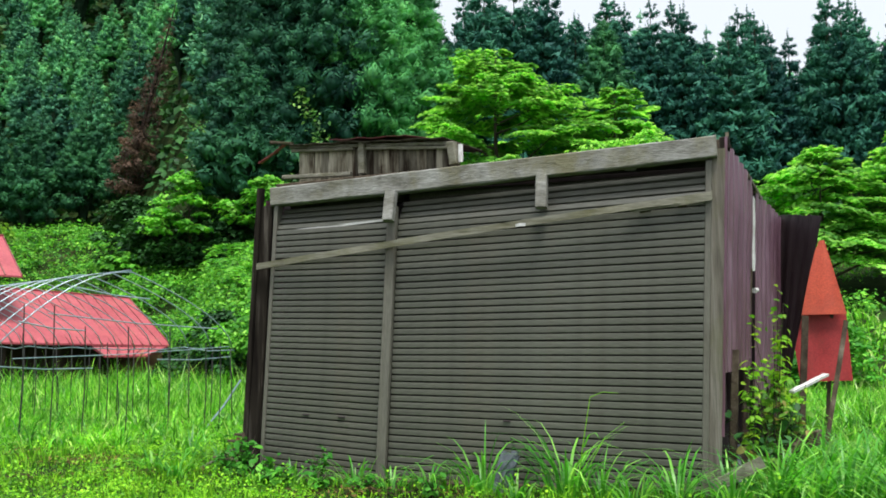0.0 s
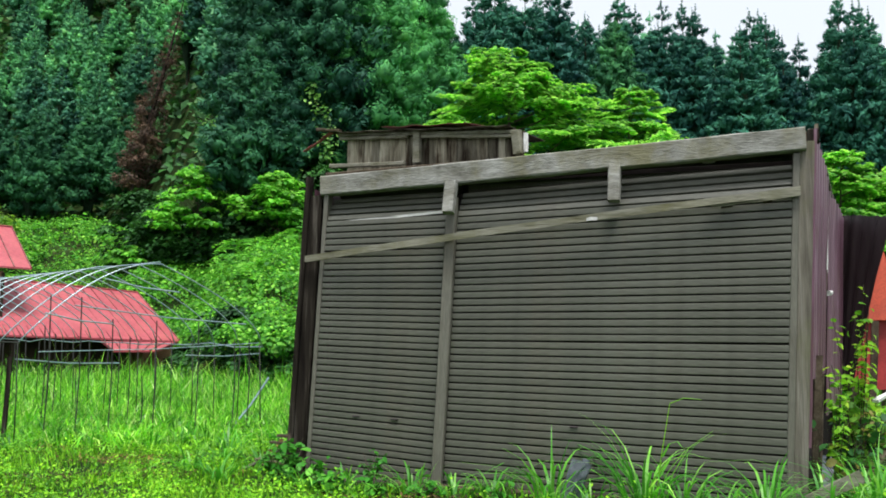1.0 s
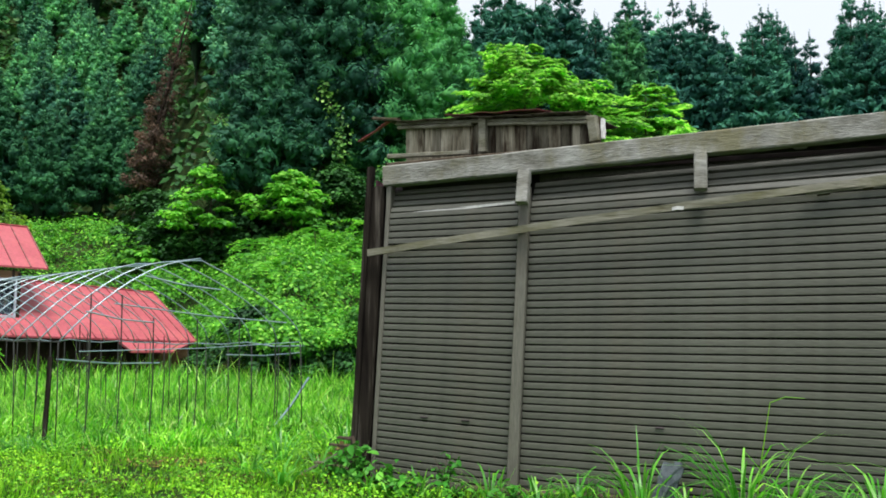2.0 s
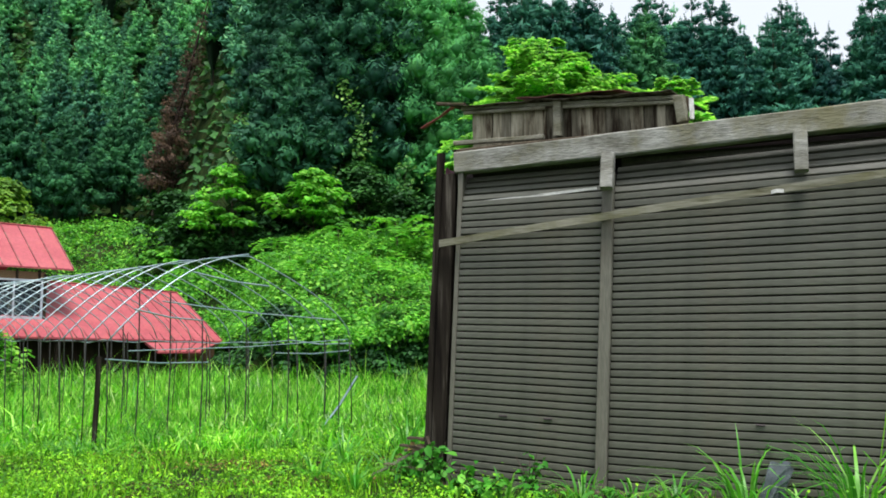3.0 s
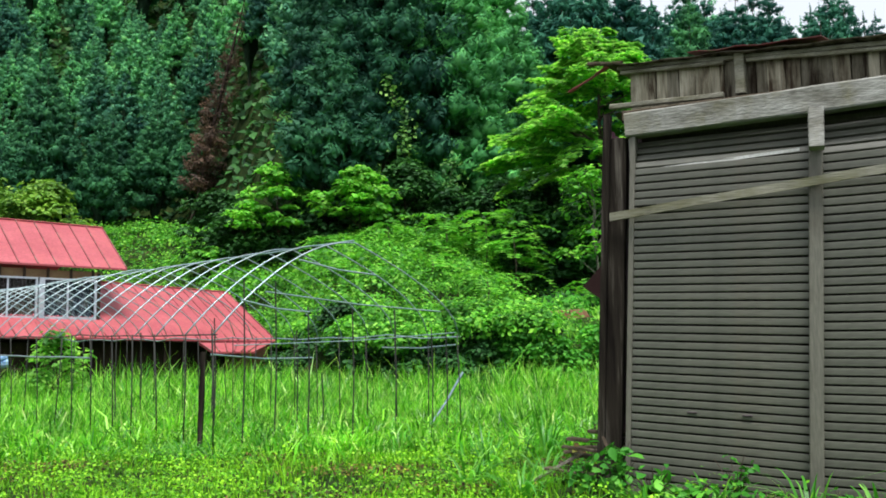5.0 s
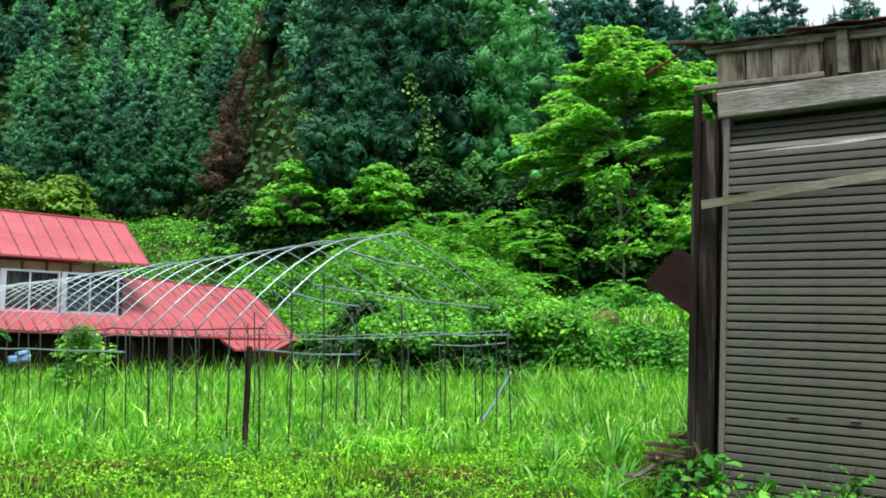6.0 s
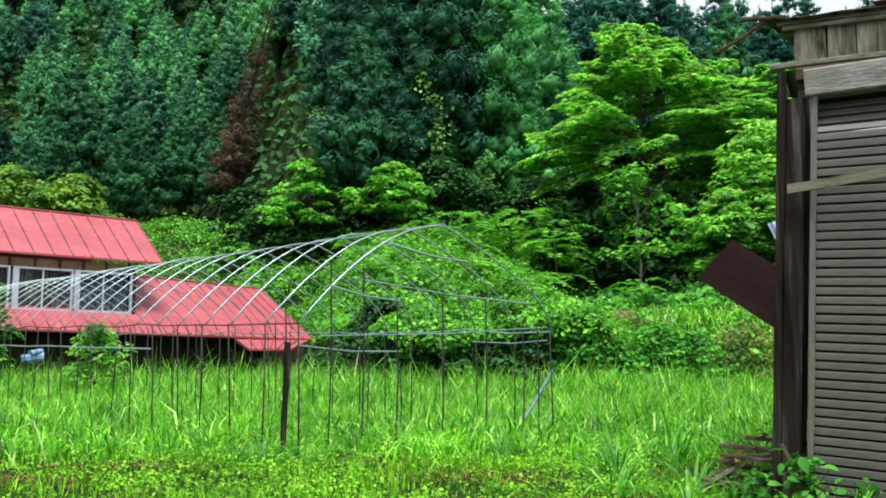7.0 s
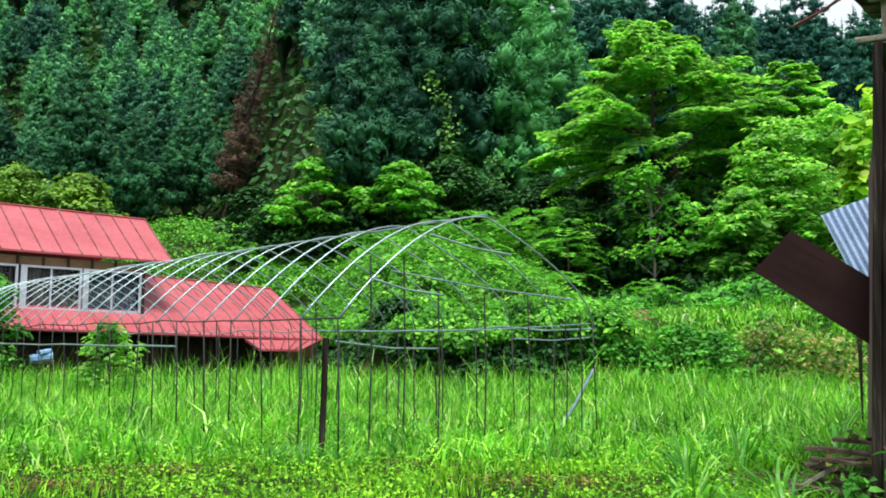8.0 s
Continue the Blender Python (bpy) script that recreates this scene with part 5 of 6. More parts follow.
def layered_tree(place, tall, radius, boughs, leaf, label, seed, base=0.35, mat=None):
    """A tree of flat fans of leaves: boughs round the trunk, widest low down, each fan split into ragged fingers."""
    rng = np.random.default_rng(seed)
    tree = thing("maple_tree", pose(place[0], place[1], float(height(place[0], place[1]))), label, "tree")
    part("trunk", tube([(0, 0, -0.5), (0.15, 0.05, tall * 0.3), (-0.1, 0.0, tall * 0.6), (0, 0, tall * 0.97)], tall * 0.017, 8, 0.12), M_BARK, tree)
    cs, ns, sp = [], [], []
    for i in range(boughs):
        k = (i + rng.uniform(0.1, 0.9)) / boughs
        ang = i * 2.39996 + rng.uniform(-0.3, 0.3)
        long = radius * (1 - k) ** 0.72 * rng.uniform(0.6, 1.1) * (1 + 0.12 * math.sin(3 * ang + seed)) + 0.45
        d, e = np.array([math.cos(ang), math.sin(ang), 0]), np.array([-math.sin(ang), math.cos(ang), 0])
        z = tall * (base + (0.97 - base) * k)
        lift, fall, tilt = rng.uniform(0.1, 0.6), rng.uniform(0.15, 0.45), rng.uniform(-0.35, 0.35)
        n = int(30 + 44 * long)
        s = 0.42 + 0.58 * rng.uniform(0, 1, n) ** 0.8
        fingers = int(3 + 0.6 * long)
        f = (rng.integers(0, fingers, n) + 0.5) / fingers * 2 - 1
        w = np.minimum(1.05, 0.36 * long) * np.sin(np.pi * np.clip((s - 0.3) / 0.85, 0, 1)) ** 0.6
        side = w * f + rng.normal(size=n) * 0.10
        s = s * (1 - 0.25 * f * f + 0.14 * np.cos(f * fingers * 3 + i))
        up = long * (lift * s - fall * s * s) + tilt * side - 0.16 * side * side + rng.normal(size=n) * 0.045
        cs.append(d * (long * s)[:, None] + e * side[:, None] + np.array([0, 0, 1.0]) * (z + up)[:, None])
        ns.append(np.array([0, 0, 1.0]) + d * 0.25 + e * (0.35 * side)[:, None] + 0.22 * rng.normal(size=(n, 3)))
        sp.append(d + e * (0.5 * f)[:, None] + 0.5 * rng.normal(size=(n, 3)))
        if i % 5 == 0:
            m = 0.6 * long
            part("limb", tube([(0, 0, z - 0.12 * long), tuple(d * m * 0.5 + np.array([0, 0, z + 0.02 * long])), tuple(d * m + np.array([0, 0, z + long * (lift * 0.6 - fall * 0.36) - 0.04]))], 0.03 + 0.008 * long, 5, 0.3), M_BARK, tree)
    c = np.concatenate(cs)
    v, t = leaves(c, np.concatenate(ns), leaf * rng.uniform(0.65, 1.3, len(c)), 1.5, np.concatenate(sp), 0.12, rng)
    part("crown", tri_mesh("crown", v, t), mat or M_MAPLE, tree)
    return tree


layered_tree((3.6, 52.7), 13.9, 8.9, 104, 0.25, "broad layered bright green tree on the bank", 1, 0.415)
layered_tree((10.8, 53.5), 10.2, 6.4, 90, 0.25, "broad leafy bright green tree on the bank", 2, 0.16)
layered_tree((17.2, 40.0), 7.2, 4.9, 80, 0.22, "broad leafy green tree beyond the shed", 3, 0.25)
layered_tree((22.0, 41.5), 7.6, 5.2, 80, 0.22, "broad leafy green tree beyond the shed", 4, 0.25)
broadleaf("sapling", (2.4, 47.0), 6.6, 2.9, 32, 40, 0.2, M_BRIGHT, M_PALEBARK, "slender pale-barked sapling with sparse leaves", 5, 0.35, 0.4, 0.24, 0.012)
for i, (x, yy, h, r) in enumerate(((-15.6, 57.0, 7.0, 3.0), (-10.4, 55.5, 4.7, 2.8), (-19.8, 57.0, 1.8, 1.5))):
    broadleaf("bush", (x, yy), h, r, 50, 56, 0.25, M_BRIGHT, M_BARK, "airy bright green bush before the cedars", 10 + i, 0.36, 0.24, 0.24, 0.014, "bush", "bushes before the cedars")
for i, (x, yy, h, r) in enumerate(((8.4, 47.5, 7.2, 2.8), (11.6, 48.5, 7.6, 3.0), (6.2, 46.0, 4.4, 1.8))):
    broadleaf("bush", (x, yy), h, r, 90, 56, 0.2, M_MAPLE, M_BARK, "bright green bush beside the layered tree", 17 + i, 0.12, 0.4, 0.26, 0.014, "bush", "bushes beside the layered tree")
for i, (x, yy, h, r) in enumerate(((-36.8, 61.0, 8.0, 3.9), (-32.4, 61.5, 7.4, 3.0))):
    broadleaf("bush", (x, yy), h, r, 80, 70, 0.24, M_OLIVE, M_BARK, "yellowish green bush behind the farmhouse", 14 + i, 0.3, 0.4, 0.28, 0.014, "bush", "bushes behind the farmhouse")


rng = np.random.default_rng(55)
# bushes whose dark leaf colour stands for the shade under the canopy
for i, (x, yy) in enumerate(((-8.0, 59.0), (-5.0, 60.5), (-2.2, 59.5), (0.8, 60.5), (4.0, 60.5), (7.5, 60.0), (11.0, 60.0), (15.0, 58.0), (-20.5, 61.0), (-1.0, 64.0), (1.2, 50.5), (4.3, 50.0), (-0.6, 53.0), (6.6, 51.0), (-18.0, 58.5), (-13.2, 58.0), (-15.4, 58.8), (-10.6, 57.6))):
    broadleaf("understorey_bush", (x, yy), rng.uniform(3.6, 5.0), rng.uniform(2.4, 3.0), 60, 60, 0.24, M_UNDER, M_BARK, "undergrowth bush at the wood's edge, coloured dark for shade", 240 + i, 0.02, 0.5, 0.3, 0.02, "bush", "undergrowth at the wood's edge")


# bushes darkened in colour to give the hollow its shade
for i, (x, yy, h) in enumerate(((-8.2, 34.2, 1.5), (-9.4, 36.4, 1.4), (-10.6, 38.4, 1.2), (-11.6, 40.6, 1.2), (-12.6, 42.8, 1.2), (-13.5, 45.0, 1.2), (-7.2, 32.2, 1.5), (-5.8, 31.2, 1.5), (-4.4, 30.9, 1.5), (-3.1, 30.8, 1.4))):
    broadleaf("hollow_bush", (x, yy), h, 1.3, 40, 46, 0.15, M_UNDER, M_BARK, "bush in the hollow under the bank, coloured dark for shade", 260 + i, 0.05, 0.5, 0.34, 0.02, "bush", "dark bushes under the bank")


def frond_bush(place, tall, count, long, seed):
    """A young tree of long drooping fronds, each with pairs of narrow leaflets."""
    rng = np.random.default_rng(seed)
    bush = thing("sumac_bush", pose(place[0], place[1], float(height(place[0], place[1]))), "bright green young tree with long feathery fronds", "bush", "feathery young trees on the bank")
    part("trunk", tube([(0, 0, -0.3), (0.1, 0, tall * 0.45), (0.0, 0.1, tall * 0.8)], 0.045, 6, 0.4), M_BARK, bush)
    cs, ns, sp = [], [], []
    for i in range(count):
        a, zb = rng.uniform(0, 2 * np.pi), tall * rng.uniform(0.3, 0.9)
        d = np.array([math.cos(a), math.sin(a), 0])
        root = np.array([0, 0, zb]) + d * rng.uniform(0.0, 0.5)
        ln, up = long * rng.uniform(0.7, 1.2), rng.uniform(0.15, 0.7)
        side = np.array([-d[1], d[0], 0])
        for k in np.linspace(0.15, 1.0, 9):
            c = root + d * ln * k + np.array([0, 0, 1]) * ln * (up * k - 0.65 * k * k)
            for s in (-1, 1):
                out = side * s + d * 0.35
                w = ln * 0.2 * (1.15 - 0.6 * k)
                cs.append(c + out * w * 0.75)
                ns.append(np.array([0, 0, 1.0]) + rng.normal(size=3) * 0.2 + d * 0.3)
                sp.append(np.cross(out, ns[-1]))
    v, t = leaves(np.array(cs), np.array(ns), long * 0.10 * rng.uniform(0.8, 1.2, len(cs)), 2.9, -np.cross(np.array(sp), np.array(ns)), 0.1, rng)
    part("crown", tri_mesh("crown", v, t), M_BRIGHT, bush)
    return bush


for i, (x, yy, h, n, ln) in enumerate(((-3.0, 50.0, 4.0, 30, 1.9), (-1.6, 47.5, 4.0, 26, 1.6), (-5.2, 52.0, 3.2, 24, 1.7), (-0.9, 50.8, 4.3, 22, 1.6), (-8.0, 48.5, 2.2, 22, 1.5), (-5.5, 43.5, 1.8, 20, 1.3),
                                       (-11.5, 52.5, 2.0, 22, 1.5), (5.6, 46.5, 3.4, 26, 1.6), (8.2, 46.5, 4.2, 28, 1.7), (-9.5, 43.0, 1.7, 20, 1.3), (-3.0, 40.0, 1.5, 18, 1.2), (1.5, 43.0, 1.6, 18, 1.2))):
    frond_bush((x, yy), h, n, ln, 200 + i)
rng = np.random.default_rng(31)
for i in range(12):
    x = -2.2 + i * 1.2 + rng.uniform(-0.35, 0.35)
    foot = float(bank_foot(x))
    if 2.3 < x < 5.2:
        continue
    broadleaf("hedge_bush", (x, foot + 0.3 + rng.uniform(-0.5, 0.6)), rng.uniform(1.5, 2.2), rng.uniform(1.0, 1.4), 46, 46, 0.115, M_SHRUB, M_BARK, "leafy green bush at the foot of the bank", 30 + i, 0.15, 0.55, 0.34, 0.02, "bush", "bushes at the foot of the bank")
broadleaf("garden_bush", (-20.6, 30.0), 4.2, 1.8, 50, 70, 0.16, M_SHRUB, M_BARK, "green bush in front of the farmhouse", 61, 0.1, 0.6, 0.34, 0.015, "bush")
broadleaf("garden_plant", (-14.8, 27.0), 2.0, 0.75, 24, 34, 0.12, M_MAPLE, M_BARK, "leafy climbing plant on a stake", 62, 0.1, 0.8, 0.4, 0.012, "plant")


# ---- low plants ----
def stuff(name, v, t, mat, label, category):
    return tagged(part(name, tri_mesh(name, v, t), mat), label, category, kind="stuff")


def bank_leaves():
    rng = np.random.default_rng(3)
    n = 4600
    y = 28 + 62 * rng.uniform(0, 1, n) ** 1.35
    x = rng.uniform(-0.62, 0.55, n) * y - 2
    far = 1100
    y = np.concatenate([y, rng.uniform(60, 96, far), rng.uniform(40, 58, 1500)])
    x = np.concatenate([x, rng.uniform(-0.6, -0.12, far) * y[n:n + far], rng.uniform(-19, -2, 1500)])
    n = len(x)
    shade = (np.hypot(x - 3.8, (y - 52.0) * 0.6) < 5.6 + 0.6 * lumps(x, y, 1.1)) | (x > -0.5) & (y > 36) & (y < 44)
    gaps = lumps(x, y, 0.55) + 0.5 * lumps(x + 4, y, 1.3) < -0.8
    earth = np.hypot((x - 0.2) * 0.7, y - 39.8) < 0.9
    strip = (x > -1.5) & (y - bank_foot(x) > 2.0) & (y < 44) & (rng.uniform(0, 1, n) < 0.5)
    keep = (y > bank_foot(x) + 1.4) & (y < wood_edge(x, y) - 4.0 + rng.uniform(-1.2, 1.2, n)) & ~shade & ~gaps & ~earth & ~strip
    x, y = x[keep], y[keep]
    # the fringe that hangs over the hollow at the foot
    fx = rng.uniform(-16, -1.0, 640)
    fy = bank_foot(fx) + rng.uniform(-0.7, 1.4, 640)
    fz = 1.95 + 0.3 * lumps(fx, fy, 1.1) + 0.25 * (fy - bank_foot(fx)) + rng.uniform(-0.1, 0.3, 640)
    m = len(x)
    size = np.concatenate([rng.uniform(0.3, 1.05, m) * (0.7 + 0.008 * y), rng.uniform(0.25, 0.55, 640)])
    c = np.concatenate([np.stack([x, y, height(x, y) + 0.1 * size[:m] + rng.uniform(-0.1, 0.35, m)], 1), np.stack([fx, fy, fz], 1)])
    y = np.concatenate([y, fy])
    m += 640
    per = 38
    d = rng.normal(size=(m, per, 3)) + np.array([0, -0.2, 0.7])
    d /= np.linalg.norm(d, axis=2, keepdims=True)
    p = c[:, None, :] + d * size[:, None, None] * rng.uniform(0.5, 1.15, (m, per, 1)) * np.array([1.15, 1.15, 0.75])
    nrm = d + np.array([0, 0, 0.6]) + 0.35 * rng.normal(size=d.shape)
    big = np.repeat(rng.choice([0.5, 0.7, 1.05], m), per)
    s = rng.uniform(0.1, 0.25, m * per) * np.repeat(0.5 + 0.0095 * y, per) * big
    v, t = leaves(p.reshape(-1, 3), nrm.reshape(-1, 3), s, 1.35, None, 0.15, rng)
    stuff("bank_plants", v, t, M_KUDZU, "bright green creeping leaves covering the bank", "creeping plants")


def dry_plants():
    """Yellowed stems and leaves on the bank, by the bare earth."""
    rng = np.random.default_rng(15)
    n = 4200
    x = rng.normal(3.7, 0.95, n)
    y = bank_foot(x) + rng.uniform(0.2, 3.6, n)
    z = height(x, y) + rng.uniform(0.1, 1.15, n) * np.clip(0.7 + 0.5 * lumps(x, y, 2.0), 0.2, 1.2)
    v, t = leaves(np.stack([x, y, z], 1), np.array([0, -0.3, 0.8]) + 0.6 * rng.normal(size=(n, 3)), rng.uniform(0.05, 0.13, n), 1.9, None, 0.12, rng)
    stuff("dry_plants", v, t, M_DRY, "yellowed dry weeds on the bank", "weeds")


def bank_grass():
    """The grassy shelf above the foot of the bank."""
    rng = np.random.default_rng(16)
    n = 9000
    x = rng.uniform(-2.5, 15, n)
    y = bank_foot(x) + rng.uniform(1.5, 14, n)
    keep = (np.hypot((x - 0.2) * 0.7, y - 39.8) > 0.8) & ((np.abs(x - 0.1) > 1.1) | (y < 36) | (y > 39.8)) & (y < 43 + lumps(x, y, 1.4))
    x, y = x[keep], y[keep]
    a = rng.uniform(0, 2 * np.pi, len(x))
    l = np.stack([np.cos(a), np.sin(a), np.zeros(len(x))], 1) * rng.uniform(0.2, 1.1, len(x))[:, None]
    v, t = blades(np.stack([x, y, height(x, y) - 0.03], 1), rng.uniform(0.2, 0.6, len(x)), l, rng.uniform(0.04, 0.09, len(x)), rng)
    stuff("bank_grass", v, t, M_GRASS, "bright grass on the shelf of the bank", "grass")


def earth_patch():
    """A small landslip of bare red soil."""
    rng = np.random.default_rng(17)
    verts, faces = [], []
    for i in range(9):
        for j in range(7):
            u, w = i / 4 - 1, j / 3 - 1
            x, y = 0.2 + 1.0 * u + rng.uniform(-0.1, 0.1), 39.8 + 0.75 * w + rng.uniform(-0.1, 0.1)
            edge = max(0.0, 1 - u * u - w * w)
            verts.append((x, y, float(height(x, y)) - 0.12 + 0.42 * min(1, 3 * edge) + rng.uniform(0, 0.06)))
    for i in range(8):
        for j in range(6):
            k = i * 7 + j
            faces.append((k, k + 7, k + 8, k + 1))
    tagged(part("earth_patch", (verts, faces), M_EARTH), "bare reddish earth on the grassy bank", "soil", kind="structure")


def hollow_plants():
    """Ferns and dead stalks under the bank's edge, coloured dark for the hollow's shade."""
    rng = np.random.default_rng(18)
    n = 5200
    x = rng.uniform(-16, -0.5, n)
    y = bank_foot(x) + rng.uniform(-0.2, 1.1, n)
    p = np.stack([x, y - 0.15, height(x, y) + rng.uniform(0.0, 0.35, n)], 1)
    v, t = leaves(p, np.array([0, -0.6, 0.5]) + 0.6 * rng.normal(size=(n, 3)), rng.uniform(0.08, 0.22, n), 1.8, None, 0.12, rng)
    stuff("hollow_plants", v, t, M_UNDER, "ferns in the hollow under the bank, coloured dark for shade", "ferns")


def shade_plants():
    """Low ferns coloured dark for the layered tree's shade, greener along the shelf's edge."""
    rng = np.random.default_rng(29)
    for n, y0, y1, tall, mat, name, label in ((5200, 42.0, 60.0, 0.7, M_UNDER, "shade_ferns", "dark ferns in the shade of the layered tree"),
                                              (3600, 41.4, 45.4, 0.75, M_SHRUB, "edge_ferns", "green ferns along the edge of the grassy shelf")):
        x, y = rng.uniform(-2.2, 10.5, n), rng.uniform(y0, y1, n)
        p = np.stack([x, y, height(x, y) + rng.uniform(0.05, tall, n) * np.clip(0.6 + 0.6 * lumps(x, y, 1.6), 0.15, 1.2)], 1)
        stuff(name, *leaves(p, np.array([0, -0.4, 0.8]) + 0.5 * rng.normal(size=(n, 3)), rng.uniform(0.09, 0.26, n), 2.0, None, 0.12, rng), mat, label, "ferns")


def wood_floor():
    """Ferns and saplings on the wood's floor, coloured dark for its shade."""
    rng = np.random.default_rng(19)
    n = 34000
    y = rng.uniform(57, 190, n)
    x = rng.uniform(-0.62, 0.5, n) * y
    keep = (y > wood_edge(x, y) - 3) & ~((x / y > -0.03) & (y < 66 + 10 * smooth(-0.03, 0.08, x / y)))
    x, y = x[keep], y[keep]
    p = np.stack([x, y, height(x, y) + rng.uniform(0.1, 1.0, len(x))], 1)
    v, t = leaves(p, np.array([0, -0.5, 0.8]) + 0.5 * rng.normal(size=(len(x), 3)), rng.uniform(0.35, 0.95, len(x)) * (0.6 + y / 160), 1.6, None, 0.12, rng)
    stuff("undergrowth", v, t, M_UNDER, "undergrowth on the floor of the wood, coloured dark for shade", "ferns")


earth_patch()
wood_floor()
shade_plants()
hollow_plants()
bank_grass()
dry_plants()
bank_leaves()


def in_shed(x, y, grow=0.0):
    """Whether a place lies under the shed."""
    dx, dy = x + 1.805, y - 10.164
    u, v = dx * 0.9428 - dy * 0.3333, dx * 0.3333 + dy * 0.9428
    return (u > -0.35 - grow) & (u < 5.3 + grow) & (v > -0.06 - grow) & (v < 4.6 + grow)


def field_grass():
    rng = np.random.default_rng(4)
    pieces = []
    for y0, y1, n, h0, h1, w in ((7.5, 16, 84000, 0.1, 0.42, 0.022), (16, 23, 78000, 0.1, 0.36, 0.026), (23, 33, 66000, 0.16, 0.4, 0.036), (33, 46, 9000, 0.3, 0.55, 0.06)):
        y = rng.uniform(y0, y1, n)
        x = rng.uniform(0, 1, n) * (1.32 * y + 6.0) - 0.68 * y - 4.0
        field = (y > 12.75 + 0.5 * lumps(x, y, 0.8) - rng.exponential(0.22, n)) | (x > 3.2 + 0.3 * (y - 9) + rng.uniform(-0.4, 0.4, n))
        clump = lumps(x, y, 2.3) * 0.5 + lumps(x, y + 5, 6.5) * 0.4 + 0.35 * lumps(x + 2, y, 0.7)
        keep = ~in_shed(x, y, 0.1) & field & (clump + rng.uniform(-0.6, 0.6, n) > -0.5)
        if y0 > 30:
            keep &= x < -9
        keep &= y < bank_foot(x) + 1
        x, y, clump = x[keep], y[keep], clump[keep]
        h = rng.uniform(h0, h1, len(x)) * np.clip(0.85 + 0.95 * clump, 0.25, 1.6)
        h *= np.where(rng.uniform(0, 1, len(x)) < 0.05, 1.6, 1.0) * (1 + 0.85 * smooth(23, 28, y))
        a = rng.uniform(0, 2 * np.pi, len(x)) + 1.5 * clump
        l = rng.uniform(0.1, 1.6, len(x))[:, None]
        lean_ = np.stack([np.cos(a), np.sin(a), np.zeros(len(x))], 1) * l
        sward = blades if y0 < 16 else spikes
        pieces.append(sward(np.stack([x, y, height(x, y) - 0.02], 1), h, lean_, w * rng.uniform(0.5, 1.6, len(x)), rng))
    v, t = merged(*pieces)
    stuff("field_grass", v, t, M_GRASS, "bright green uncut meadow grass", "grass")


def spread(rng, n):
    """Places over the mown strip in front of the shed and greenhouse, thinning out unevenly at its sides."""
    y = np.where(rng.uniform(0, 1, n) < 0.8, 14.2 - 7.4 * rng.uniform(0, 1, n) ** 1.15, 10.0 - 16.0 * rng.uniform(0, 1, n))
    x = -3.4 + rng.normal(size=n) * (1.5 + 0.3 * np.clip(y + 2.5, 0.5, 20)) + 0.8 * lumps(y, y * 0.5, 0.9)
    return x, y


# bare, trampled patches of the strip: middle, half width, half depth
BARE = ((-8.0, 11.0, 0.5, 0.25), (-7.6, 11.9, 0.7, 0.25), (-5.2, 12.4, 0.7, 0.35), (-4.3, 11.4, 0.7, 0.3), (-2.3, 11.8, 0.4, 0.3), (-3.3, 10.2, 0.5, 0.25), (-4.4, 9.8, 0.5, 0.2), (-0.5, 8.7, 0.6, 0.15))


def low_weeds():
    rng = np.random.default_rng(6)
    n = 112000
    x, y = spread(rng, n)
    bare = lumps(x, y, 1.7) * 0.6 + lumps(x + 3, y, 4.1) * 0.4
    keep = ~(in_shed(x, y, 0.9) & (rng.uniform(0, 1, n) < 0.85)) & ~(in_shed(x, y, 1.7) & (x > -1.2) & (rng.uniform(0, 1, n) < 0.6)) & ~in_shed(x, y, 0.05) & (bare + rng.uniform(-0.25, 0.25, n) > -0.35)
    for x0, y0, w, d in BARE:
        keep &= (np.hypot((x - x0) / w, (y - y0) / (0.65 * d)) + 0.35 * lumps(x, y, 9.0) > 0.95) | (rng.uniform(0, 1, n) < 0.3)
    x, y = x[keep], y[keep]
    mound = np.clip(0.45 + 0.5 * lumps(x, y, 3.3) + 0.6 * lumps(x, y, 8.0) + 0.3 * lumps(x, y + 3, 23.0), 0.03, 1.4)
    z = height(x, y) + (0.3 + 0.7 * rng.uniform(0, 1, len(x))) * 0.24 * mound
    nrm = np.array([0, -0.15, 1.0]) + 0.6 * rng.normal(size=(len(x), 3))
    v, t = leaves(np.stack([x, y, z], 1), nrm, rng.uniform(0.011, 0.03, len(x)), 1.5, None, 0.15, rng)
    m = 40000
    x, y = spread(rng, m)
    keep = ~in_shed(x, y, 0.3)
    x, y = x[keep], y[keep]
    a = rng.uniform(0, 2 * np.pi, len(x))
    le = np.stack([np.cos(a), np.sin(a), np.zeros(len(x))], 1) * rng.uniform(0.1, 0.9, len(x))[:, None]
    v2, t2 = blades(np.stack([x, y, height(x, y) - 0.01], 1), rng.uniform(0.05, 0.2, len(x)) * np.clip(0.8 + 0.6 * lumps(x, y, 2.1) + 0.3 * lumps(x, y, 6.0), 0.3, 1.6), le, rng.uniform(0.007, 0.017, len(x)), rng)
    stuff("low_weeds", *merged((v, t), (v2, t2)), M_CLOVER, "low yellow-green weeds and clover", "weeds")


